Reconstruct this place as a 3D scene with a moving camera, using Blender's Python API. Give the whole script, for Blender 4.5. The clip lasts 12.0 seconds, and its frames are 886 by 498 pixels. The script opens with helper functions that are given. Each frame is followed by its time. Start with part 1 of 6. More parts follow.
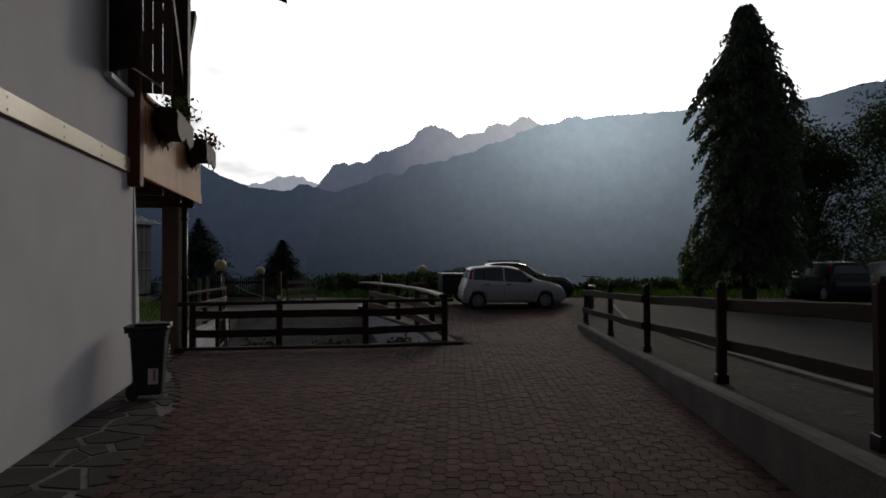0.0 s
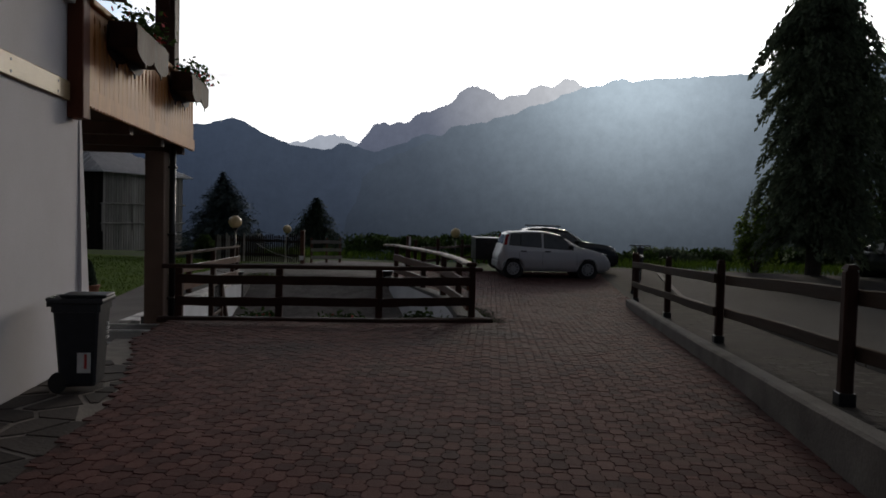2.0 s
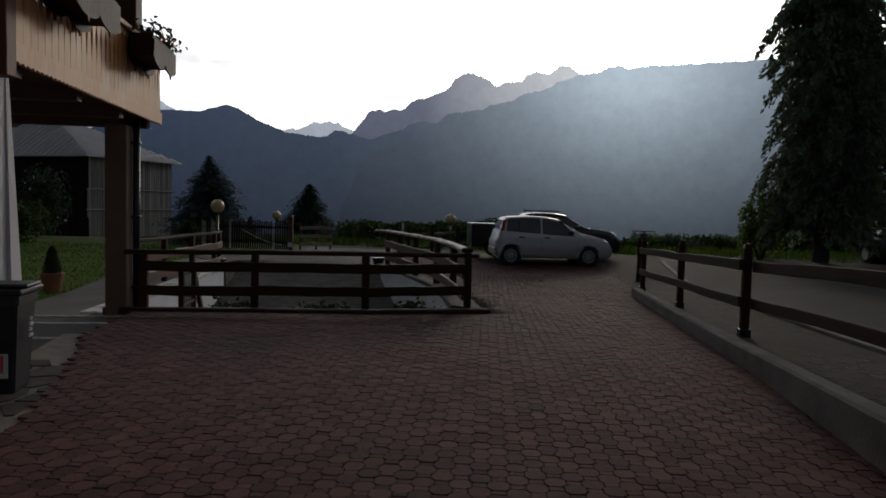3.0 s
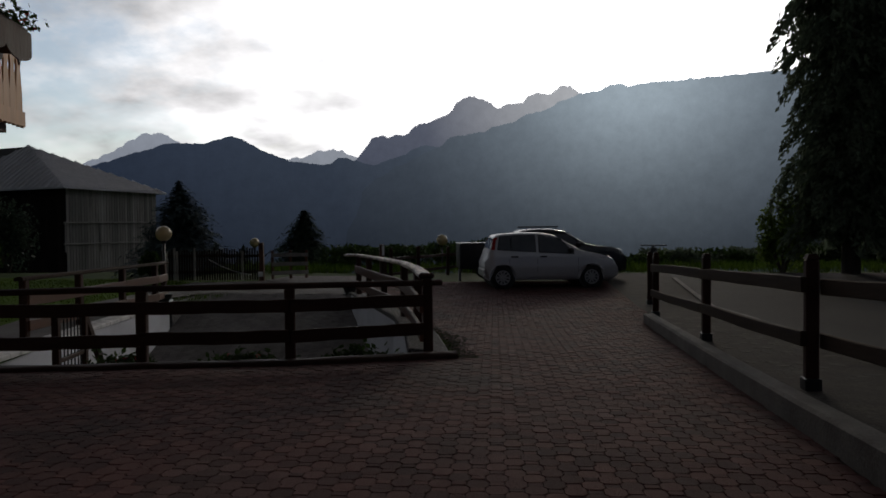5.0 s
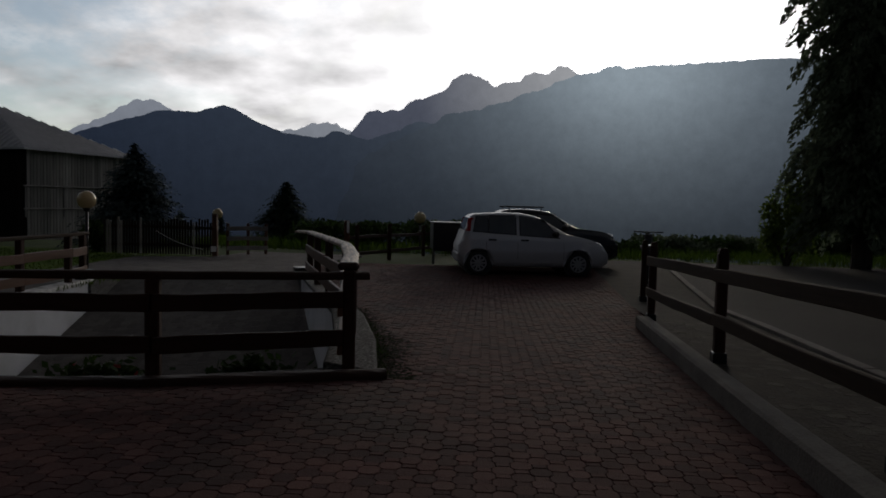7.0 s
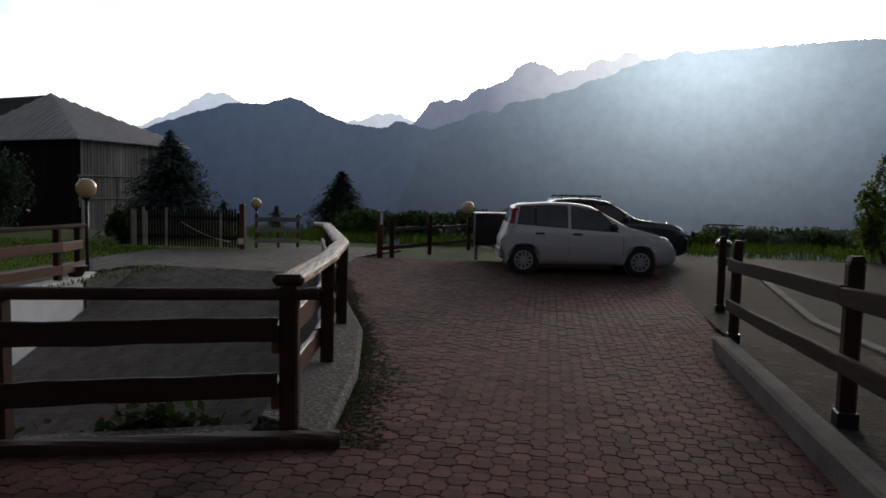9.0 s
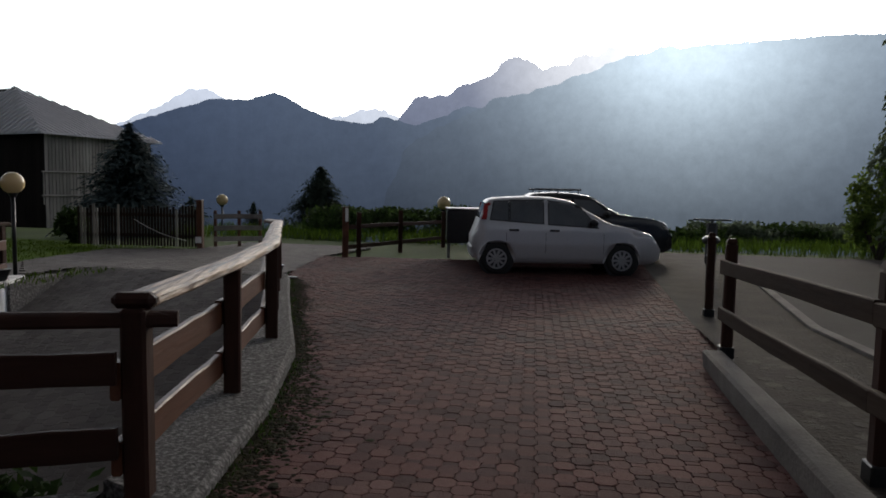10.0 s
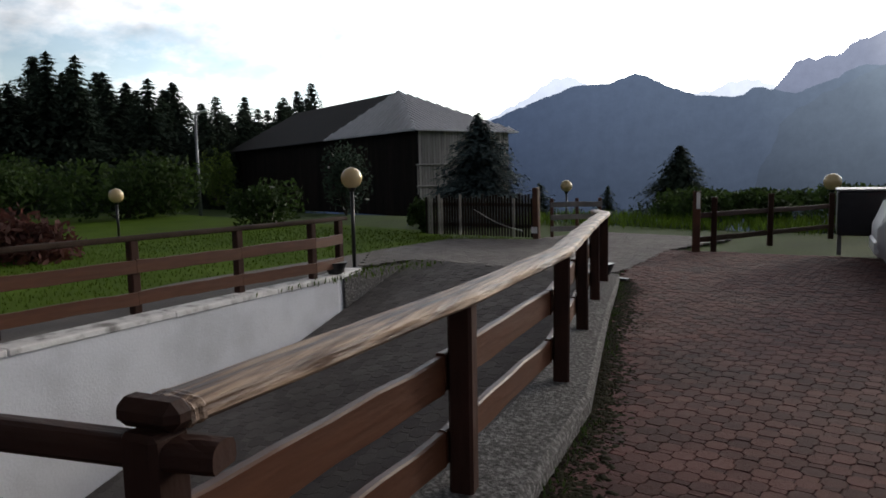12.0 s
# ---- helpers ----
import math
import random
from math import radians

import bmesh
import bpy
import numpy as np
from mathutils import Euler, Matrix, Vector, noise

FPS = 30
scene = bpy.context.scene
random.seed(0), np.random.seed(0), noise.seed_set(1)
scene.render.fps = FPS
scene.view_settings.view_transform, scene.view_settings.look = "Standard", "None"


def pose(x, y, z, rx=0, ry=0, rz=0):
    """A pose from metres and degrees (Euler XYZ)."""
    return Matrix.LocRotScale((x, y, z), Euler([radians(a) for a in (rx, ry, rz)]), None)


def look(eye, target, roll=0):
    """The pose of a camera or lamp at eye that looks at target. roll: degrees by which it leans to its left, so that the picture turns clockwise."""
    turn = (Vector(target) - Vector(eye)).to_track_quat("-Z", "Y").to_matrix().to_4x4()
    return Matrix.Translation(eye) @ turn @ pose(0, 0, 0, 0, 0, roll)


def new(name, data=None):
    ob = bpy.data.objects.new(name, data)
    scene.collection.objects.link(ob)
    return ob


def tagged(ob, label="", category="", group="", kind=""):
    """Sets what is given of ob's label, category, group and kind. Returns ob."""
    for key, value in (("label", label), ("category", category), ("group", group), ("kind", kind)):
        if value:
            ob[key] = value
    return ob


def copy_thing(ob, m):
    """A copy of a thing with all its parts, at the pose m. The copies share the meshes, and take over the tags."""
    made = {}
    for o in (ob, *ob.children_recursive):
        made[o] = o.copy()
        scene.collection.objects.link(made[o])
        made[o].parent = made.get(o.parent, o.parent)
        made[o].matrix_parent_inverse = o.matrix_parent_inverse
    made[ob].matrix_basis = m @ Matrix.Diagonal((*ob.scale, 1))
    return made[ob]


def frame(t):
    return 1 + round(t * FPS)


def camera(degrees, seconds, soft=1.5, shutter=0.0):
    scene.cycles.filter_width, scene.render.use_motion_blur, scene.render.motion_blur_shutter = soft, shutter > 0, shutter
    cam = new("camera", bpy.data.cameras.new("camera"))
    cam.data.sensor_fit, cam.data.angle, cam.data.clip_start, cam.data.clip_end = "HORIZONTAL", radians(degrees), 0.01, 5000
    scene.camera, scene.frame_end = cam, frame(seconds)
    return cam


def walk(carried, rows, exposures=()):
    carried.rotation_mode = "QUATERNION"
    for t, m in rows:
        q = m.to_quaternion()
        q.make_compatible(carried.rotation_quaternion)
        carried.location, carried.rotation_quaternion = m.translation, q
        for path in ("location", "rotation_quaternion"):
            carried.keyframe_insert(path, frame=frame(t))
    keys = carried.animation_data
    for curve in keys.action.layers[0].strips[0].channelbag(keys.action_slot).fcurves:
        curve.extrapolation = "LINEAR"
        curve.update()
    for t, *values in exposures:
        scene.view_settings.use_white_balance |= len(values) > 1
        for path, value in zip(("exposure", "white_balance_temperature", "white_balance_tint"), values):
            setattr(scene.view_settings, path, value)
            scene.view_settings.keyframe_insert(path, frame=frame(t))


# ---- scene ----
cam = camera(65.6, 12.0, soft=1.7)
PATH = [
    (0, (0.248, 3.353, 1.573), (0.077, 5.346, 1.600), -0.1),
    (0.5, (0.193, 3.916, 1.577), (0.008, 5.902, 1.426), 4.2),
    (1, (0.261, 4.277, 1.606), (-0.1, 6.237, 1.445), 0.8),
    (1.5, (0.227, 4.75, 1.589), (-0.144, 6.713, 1.493), 3.0),
    (2, (0.233, 5.114, 1.573), (-0.046, 7.093, 1.489), 1.5),
    (2.5, (0.212, 5.506, 1.579), (-0.215, 7.454, 1.433), 1.7),
    (3, (0.144, 6.005, 1.486), (-0.121, 7.984, 1.367), 1.5),
    (3.5, (0.164, 6.509, 1.41), (-0.015, 8.497, 1.301), 1.7),
    (3.7, (0.186, 6.742, 1.378), (-0.023, 8.731, 1.357), -0.3),
    (5.3, (0.46, 8.517, 1.386), (0.161, 10.494, 1.331), -0.7),
    (5.5, (0.467, 8.682, 1.376), (0.189, 10.663, 1.372), -1.7),
    (6, (0.598, 9.212, 1.342), (0.302, 11.189, 1.298), -2.2),
    (6.5, (0.648, 9.67, 1.34), (0.257, 11.627, 1.213), -1.3),
    (7, (0.647, 10.156, 1.383), (0.386, 12.135, 1.266), 1.4),
    (7.5, (0.701, 10.628, 1.381), (0.353, 12.596, 1.292), 0.9),
    (7.7, (0.715, 10.811, 1.391), (0.271, 12.754, 1.217), 1.5),
    (9.3, (0.839, 12.257, 1.379), (0.406, 14.204, 1.231), 1.2),
    (9.5, (0.849, 12.472, 1.398), (0.539, 14.434, 1.166), 2.6),
    (10, (0.931, 12.953, 1.358), (0.534, 14.906, 1.196), 1.1),
    (10.5, (0.848, 13.416, 1.37), (-0.014, 15.215, 1.23), 1.0),
    (11, (0.741, 13.817, 1.391), (-0.313, 15.505, 1.196), 0.7),
    (11.5, (0.688, 14.247, 1.395), (-0.452, 15.864, 1.098), -0.1),
    (12, (0.558, 14.677, 1.38), (-0.746, 16.179, 1.17), -1.2),
]
EXPOSURES = [(0, -0.75), (0.5, -0.97), (1.0, -0.12), (1.5, 0.13), (2.0, -0.35), (2.5, -0.6), (3.0, -0.4), (3.5, 0.03), (3.7, -0.07), (5.3, -1.1), (6.0, -1.32), (7.0, -1.27), (7.5, -1.17), (7.7, -1.07), (9.3, 0.43), (10.0, 0.48), (10.5, -0.22), (11.0, -0.27), (11.5, 0.0), (12.0, 0.88)]
walk(cam, [(t, look(eye, target, roll)) for t, eye, target, roll in PATH], EXPOSURES)


# ---- world, sun and exposure ----
SUN_AZ, SUN_EL = 7.4, 13.0
az, el = radians(SUN_AZ), radians(SUN_EL)
SUN_DIR = Vector((math.sin(az) * math.cos(el), math.cos(az) * math.cos(el), math.sin(el)))
world = bpy.data.worlds.new("world")
scene.world = world
world.use_nodes = True
wt = world.node_tree


def wnode(kind, **values):
    n = wt.nodes.new(kind)
    for key, value in values.items():
        n.inputs[int(key[1:])].default_value = value
    return n


def wmath(op, a, b=None):
    n = wt.nodes.new("ShaderNodeMath")
    n.operation = op
    for k, v in enumerate((a, b)):
        if v is None:
            continue
        if isinstance(v, (int, float)):
            n.inputs[k].default_value = v
        else:
            wt.links.new(v, n.inputs[k])
    return n.outputs[0]


sky = wt.nodes.new("ShaderNodeTexSky")
sky.sky_type, sky.sun_disc = "NISHITA", False
sky.sun_elevation, sky.sun_rotation = radians(SUN_EL), radians(SUN_AZ)
sky.dust_density, sky.altitude = 2.0, 900
cap = wt.nodes.new("ShaderNodeVectorMath")
cap.operation = "MINIMUM"
wt.links.new(sky.outputs[0], cap.inputs[0])
cap.inputs[1].default_value = (9.0, 9.0, 9.0)
# thin evening clouds, brightest round the sun
coord = wt.nodes.new("ShaderNodeTexCoord")
flat = wt.nodes.new("ShaderNodeSeparateXYZ")
wt.links.new(coord.outputs["Generated"], flat.inputs[0])
lift = wmath("ADD", wmath("MAXIMUM", flat.outputs[2], 0.0), 0.30)
spread = wt.nodes.new("ShaderNodeCombineXYZ")
wt.links.new(wmath("DIVIDE", flat.outputs[0], lift), spread.inputs[0])
wt.links.new(wmath("DIVIDE", flat.outputs[1], lift), spread.inputs[1])
puffs = wt.nodes.new("ShaderNodeTexNoise")
puffs.inputs["Scale"].default_value, puffs.inputs["Detail"].default_value, puffs.inputs["Roughness"].default_value = 1.9, 9.0, 0.62
wt.links.new(spread.outputs[0], puffs.inputs["Vector"])
cover = wt.nodes.new("ShaderNodeMapRange")
cover.inputs["From Min"].default_value, cover.inputs["From Max"].default_value = 0.42, 0.60
cover.inputs["To Min"].default_value, cover.inputs["To Max"].default_value = 0.12, 0.92
wt.links.new(puffs.outputs[0], cover.inputs["Value"])
near = wt.nodes.new("ShaderNodeVectorMath")
near.operation = "DOT_PRODUCT"
wt.links.new(coord.outputs["Generated"], near.inputs[0])
near.inputs[1].default_value = SUN_DIR
toward = wmath("MAXIMUM", near.outputs["Value"], 0.0)
glow = wmath("ADD", wmath("MULTIPLY", wmath("POWER", toward, 9.0), 7.5), wmath("MULTIPLY", wmath("POWER", toward, 90.0), 9.0))
shade = wt.nodes.new("ShaderNodeTexNoise")
shade.inputs["Scale"].default_value, shade.inputs["Detail"].default_value = 4.2, 8.0
wt.links.new(spread.outputs[0], shade.inputs["Vector"])
veil = wmath("ADD", wmath("MULTIPLY", wmath("MAXIMUM", wmath("SUBTRACT", shade.outputs[0], 0.28), 0.0), 16.0), wmath("ADD", glow, 2.3))
white = wt.nodes.new("ShaderNodeCombineColor")
wt.links.new(veil, white.inputs[0])
wt.links.new(wmath("MULTIPLY", veil, 0.985), white.inputs[1])
wt.links.new(wmath("MULTIPLY", veil, 1.0), white.inputs[2])
mixed = wt.nodes.new("ShaderNodeMix")
mixed.data_type = "RGBA"
wt.links.new(wmath("MINIMUM", wmath("ADD", cover.outputs[0], wmath("MULTIPLY", wmath("POWER", toward, 7.0), 0.8)), 1.0), mixed.inputs["Factor"])
wt.links.new(cap.outputs[0], mixed.inputs[6])
wt.links.new(white.outputs[0], mixed.inputs[7])
fall = wt.nodes.new("ShaderNodeMapRange")
fall.interpolation_type = "SMOOTHSTEP"
fall.inputs["From Min"].default_value, fall.inputs["From Max"].default_value = 0.28, 0.66
fall.inputs["To Min"].default_value, fall.inputs["To Max"].default_value = 2.1, 0.35
wt.links.new(flat.outputs[2], fall.inputs["Value"])
dimmed = wt.nodes.new("ShaderNodeVectorMath")
dimmed.operation = "SCALE"
wt.links.new(mixed.outputs[2], dimmed.inputs[0])
side = wt.nodes.new("ShaderNodeMapRange")
side.inputs["From Min"].default_value, side.inputs["From Max"].default_value = 0.1, 0.85
side.inputs["To Min"].default_value, side.inputs["To Max"].default_value = 0.26, 1.0
wt.links.new(near.outputs["Value"], side.inputs["Value"])
wt.links.new(wmath("MULTIPLY", fall.outputs[0], side.outputs[0]), dimmed.inputs["Scale"])
wt.links.new(dimmed.outputs[0], wt.nodes["Background"].inputs["Color"])
wt.nodes["Background"].inputs["Strength"].default_value = 0.12

sun = new("sun", bpy.data.lights.new("sun", "SUN"))
sun.data.energy, sun.data.angle, sun.data.color = 0.85, radians(8), (1.0, 0.87, 0.68)
sun.matrix_world = look(SUN_DIR * 50, (0, 0, 0))


# ---- materials ----
def material(name, colours, scale=4.0, rough=0.75, metal=0.0, bump=0.0, bump_scale=None, detail=6.0, island=0.0, random=0.0, fine=0.0, stretch=(1, 1, 1), spec=0.5, thin=0.0, turn=0.0):
    """Principled surface: noise between the colours, a finer grain over it, and relief."""
    m = bpy.data.materials.new(name)
    m.use_nodes = True
    nt = m.node_tree
    n, b = nt.nodes, nt.nodes["Principled BSDF"]
    co = n.new("ShaderNodeTexCoord")
    mp = n.new("ShaderNodeMapping")
    mp.inputs["Scale"].default_value = stretch
    turned = n.new("ShaderNodeMapping")
    turned.inputs["Rotation"].default_value = (0, 0, radians(turn))
    nt.links.new(co.outputs["Object"], turned.inputs[0])
    nt.links.new(turned.outputs[0], mp.inputs[0])
    noi = n.new("ShaderNodeTexNoise")
    noi.inputs["Scale"].default_value, noi.inputs["Detail"].default_value = scale, detail
    nt.links.new(mp.outputs[0], noi.inputs["Vector"])
    ramp = n.new("ShaderNodeValToRGB")
    ramp.color_ramp.elements[0].position, ramp.color_ramp.elements[1].position = 0.3, 0.7
    ramp.color_ramp.elements[0].color, ramp.color_ramp.elements[1].color = (*colours[0], 1), (*colours[-1], 1)
    for k, c in enumerate(colours[1:-1]):
        e = ramp.color_ramp.elements.new(0.3 + 0.4 * (k + 1) / (len(colours) - 1))
        e.color = (*c, 1)
    nt.links.new(noi.outputs[0], ramp.inputs[0])
    col = ramp.outputs[0]
    grain = n.new("ShaderNodeTexNoise")
    grain.inputs["Scale"].default_value, grain.inputs["Detail"].default_value = bump_scale or scale * 9, 4.0
    nt.links.new(mp.outputs[0], grain.inputs["Vector"])

    def scaled(value, low, high):
        r = n.new("ShaderNodeMapRange")
        r.inputs["To Min"].default_value, r.inputs["To Max"].default_value = low, high
        nt.links.new(value, r.inputs["Value"])
        return r.outputs[0]

    def times(colour, value):
        v = n.new("ShaderNodeVectorMath")
        v.operation = "SCALE"
        nt.links.new(colour, v.inputs[0])
        nt.links.new(value, v.inputs["Scale"])
        return v.outputs[0]

    if fine:
        col = times(col, scaled(grain.outputs[0], 1 - fine, 1 + fine))
    if island:
        geo = n.new("ShaderNodeNewGeometry")
        col = times(col, scaled(geo.outputs["Random Per Island"], 1 - island, 1 + island))
    if random:
        info = n.new("ShaderNodeObjectInfo")
        col = times(col, scaled(info.outputs["Random"], 1 - random, 1 + random))
    nt.links.new(col, b.inputs["Base Color"])
    nt.links.new(scaled(noi.outputs[0], max(rough - 0.12, 0.02), min(rough + 0.12, 1)), b.inputs["Roughness"])
    b.inputs["Metallic"].default_value = metal
    b.inputs["Specular IOR Level"].default_value = spec
    if bump:
        bp = n.new("ShaderNodeBump")
        bp.inputs["Strength"].default_value, bp.inputs["Distance"].default_value = min(bump, 1), 0.01 * max(bump, 1)
        nt.links.new(grain.outputs[0], bp.inputs["Height"])
        nt.links.new(bp.outputs[0], b.inputs["Normal"])
    if thin:
        through_leaf = n.new("ShaderNodeBsdfTranslucent")
        nt.links.new(col, through_leaf.inputs["Color"])
        both = n.new("ShaderNodeMixShader")
        both.inputs[0].default_value = thin
        nt.links.new(b.outputs[0], both.inputs[1])
        nt.links.new(through_leaf.outputs[0], both.inputs[2])
        nt.links.new(both.outputs[0], n["Material Output"].inputs["Surface"])
    return m


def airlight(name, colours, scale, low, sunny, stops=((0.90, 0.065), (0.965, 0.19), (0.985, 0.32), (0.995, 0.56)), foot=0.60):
    """Far slopes: forest or rock, the air's light between painted in as emission."""
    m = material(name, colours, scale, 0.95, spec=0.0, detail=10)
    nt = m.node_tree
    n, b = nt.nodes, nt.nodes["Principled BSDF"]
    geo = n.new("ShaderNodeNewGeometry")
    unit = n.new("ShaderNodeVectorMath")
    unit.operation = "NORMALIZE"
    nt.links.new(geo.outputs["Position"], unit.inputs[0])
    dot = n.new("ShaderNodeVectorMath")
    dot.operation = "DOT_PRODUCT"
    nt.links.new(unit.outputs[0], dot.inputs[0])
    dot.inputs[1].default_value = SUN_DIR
    # haze as emission colour, from low to sunny by angle to the sun
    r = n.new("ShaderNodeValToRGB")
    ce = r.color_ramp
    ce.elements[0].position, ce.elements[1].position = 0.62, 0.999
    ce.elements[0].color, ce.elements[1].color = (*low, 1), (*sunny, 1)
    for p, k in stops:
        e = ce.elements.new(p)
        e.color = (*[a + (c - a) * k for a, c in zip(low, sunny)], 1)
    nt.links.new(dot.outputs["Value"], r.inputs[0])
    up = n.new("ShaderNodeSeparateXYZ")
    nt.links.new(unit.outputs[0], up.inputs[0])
    # the painted glow weakens toward the foot of the slope
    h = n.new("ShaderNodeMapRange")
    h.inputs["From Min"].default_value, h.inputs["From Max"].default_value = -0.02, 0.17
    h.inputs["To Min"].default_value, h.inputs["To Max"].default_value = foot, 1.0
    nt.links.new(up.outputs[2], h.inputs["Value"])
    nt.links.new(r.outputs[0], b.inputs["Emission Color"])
    glow_grain = n.new("ShaderNodeTexNoise")
    glow_grain.inputs["Scale"].default_value, glow_grain.inputs["Detail"].default_value, glow_grain.inputs["Roughness"].default_value = 60.0, 8.0, 0.72
    nt.links.new(unit.outputs[0], glow_grain.inputs["Vector"])
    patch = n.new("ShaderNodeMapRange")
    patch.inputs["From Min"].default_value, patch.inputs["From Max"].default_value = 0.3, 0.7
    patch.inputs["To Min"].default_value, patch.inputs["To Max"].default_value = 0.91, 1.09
    nt.links.new(glow_grain.outputs[0], patch.inputs["Value"])
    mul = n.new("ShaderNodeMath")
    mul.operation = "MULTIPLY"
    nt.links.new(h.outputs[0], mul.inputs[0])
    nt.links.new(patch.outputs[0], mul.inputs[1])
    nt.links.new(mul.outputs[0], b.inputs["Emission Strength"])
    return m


PLASTER = material("white_plaster", [(0.52, 0.495, 0.50), (0.60, 0.575, 0.585)], 1.3, 0.85, bump=0.25, bump_scale=70, fine=0.06)
RETAIN = material("painted_retaining_wall", [(0.46, 0.47, 0.50), (0.60, 0.61, 0.65), (0.64, 0.65, 0.69)], 1.1, 0.8, bump=0.35, bump_scale=40, fine=0.08)
CAPSTONE = material("chipped_white_cap", [(0.20, 0.19, 0.18), (0.62, 0.61, 0.6), (0.72, 0.71, 0.69)], 5, 0.8, bump=0.4, bump_scale=50)
DARKWOOD = material("dark_stained_wood", [(0.024, 0.011, 0.008), (0.052, 0.023, 0.016)], 5, 0.65, spec=0.14, bump=0.5, bump_scale=22, fine=0.25, stretch=(1, 1, 0.25))
DARKRAIL = material("dark_stained_rail", [(0.019, 0.009, 0.007), (0.043, 0.018, 0.012)], 4, 0.62, spec=0.16, bump=0.4, bump_scale=25, fine=0.25, stretch=(0.2, 1, 1))
BROWNBOARD = material("red_brown_board", [(0.055, 0.018, 0.008), (0.105, 0.038, 0.016)], 3.5, 0.5, spec=0.35, bump=0.5, bump_scale=26, fine=0.3, stretch=(0.15, 1, 1))
GREYBOARD = material("weathered_board", [(0.022, 0.013, 0.009), (0.046, 0.030, 0.021)], 3.5, 0.8, spec=0.1, bump=0.6, bump_scale=26, fine=0.3, stretch=(0.15, 1, 1))
RAILTOP = material("worn_handrail", [(0.022, 0.010, 0.006), (0.10, 0.052, 0.030), (0.30, 0.20, 0.13), (0.36, 0.255, 0.17)], 34, 0.55, bump=1.6, bump_scale=60, fine=0.55, stretch=(1, 0.06, 0.5), turn=-17)
LARCH = material("varnished_larch", [(0.38, 0.155, 0.048), (0.52, 0.24, 0.085)], 4, 0.55, spec=0.3, bump=0.3, bump_scale=28, fine=0.25, island=0.16, stretch=(1, 1, 0.12))
BANDWOOD = material("pale_varnished_plank", [(0.24, 0.165, 0.075), (0.34, 0.245, 0.125)], 3, 0.45, bump=0.15, bump_scale=30, fine=0.15, stretch=(1, 0.15, 1))
REDWOOD = material("red_brown_post", [(0.09, 0.026, 0.013), (0.13, 0.042, 0.021)], 4, 0.6, spec=0.2, bump=0.3, bump_scale=24, fine=0.2, stretch=(1, 1, 0.2))
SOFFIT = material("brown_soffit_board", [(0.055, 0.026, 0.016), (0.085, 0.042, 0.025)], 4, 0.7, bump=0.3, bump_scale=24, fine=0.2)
COLUMN = material("tan_plaster", [(0.115, 0.072, 0.052), (0.15, 0.098, 0.072)], 2.5, 0.8, bump=0.3, bump_scale=60, fine=0.1)
BLACKMETAL = material("black_painted_metal", [(0.012, 0.012, 0.013), (0.02, 0.02, 0.021)], 8, 0.4, 0.3, spec=0.5)
GREYMETAL = material("galvanised_steel", [(0.16, 0.165, 0.17), (0.24, 0.245, 0.25)], 9, 0.45, 0.7)
CONCRETE = material("rough_concrete", [(0.030, 0.028, 0.027), (0.085, 0.081, 0.080), (0.24, 0.23, 0.23)], 42, 0.92, spec=0.2, bump=0.9, bump_scale=80, fine=0.35)
KERBSTONE = material("kerb_concrete", [(0.085, 0.076, 0.070), (0.165, 0.150, 0.138)], 2.6, 0.92, spec=0.2, bump=0.8, bump_scale=45, fine=0.22)
PAVER = material("brown_red_paver", [(0.044, 0.020, 0.018), (0.074, 0.031, 0.028), (0.090, 0.038, 0.034), (0.100, 0.058, 0.052)], 0.6, 0.88, spec=0.18, bump=0.7, bump_scale=90, fine=0.2, island=0.36)
PAVERPIECE = material("brown_red_paver_single", [(0.044, 0.020, 0.018), (0.074, 0.031, 0.028), (0.090, 0.038, 0.034), (0.100, 0.058, 0.052)], 0.6, 0.88, spec=0.18, bump=0.7, bump_scale=90, fine=0.2, random=0.36)
PAVERGREY = material("grey_paver", [(0.115, 0.102, 0.095), (0.165, 0.149, 0.140)], 1.2, 0.88, spec=0.2, bump=0.7, bump_scale=80, fine=0.2, island=0.18)
PAVERDULL = material("dull_verge_paver", [(0.034, 0.028, 0.025), (0.058, 0.049, 0.043)], 1.1, 0.92, spec=0.15, bump=0.8, bump_scale=80, fine=0.25, island=0.3)
BED = material("joint_sand", [(0.026, 0.015, 0.0125), (0.042, 0.027, 0.023)], 6, 0.95, spec=0.1, bump=0.8, bump_scale=60, fine=0.3)
SLATE = material("slate_slab", [(0.034, 0.028, 0.026), (0.056, 0.047, 0.042)], 3, 0.85, spec=0.2, bump=0.7, bump_scale=35, fine=0.2, random=0.22)
MORTAR = material("pale_mortar", [(0.14, 0.122, 0.108), (0.23, 0.205, 0.185)], 8, 0.9, spec=0.2, bump=0.6, bump_scale=50, fine=0.3)
ASPHALT = material("worn_asphalt", [(0.031, 0.028, 0.026), (0.047, 0.043, 0.040)], 0.8, 0.92, spec=0.15, bump=0.9, bump_scale=110, fine=0.3)
VERGE = material("trodden_gravel_verge", [(0.020, 0.016, 0.013), (0.048, 0.040, 0.033)], 2.6, 0.95, spec=0.1, bump=1.6, bump_scale=28, fine=0.4)
MEADOW = material("meadow_ground", [(0.035, 0.055, 0.014), (0.055, 0.085, 0.02)], 0.35, 0.95, bump=1.2, bump_scale=18, fine=0.4, spec=0.1)
LAWN = material("mown_lawn", [(0.050, 0.088, 0.008), (0.076, 0.122, 0.014)], 0.7, 0.95, bump=0.8, bump_scale=40, fine=0.3, spec=0.03)
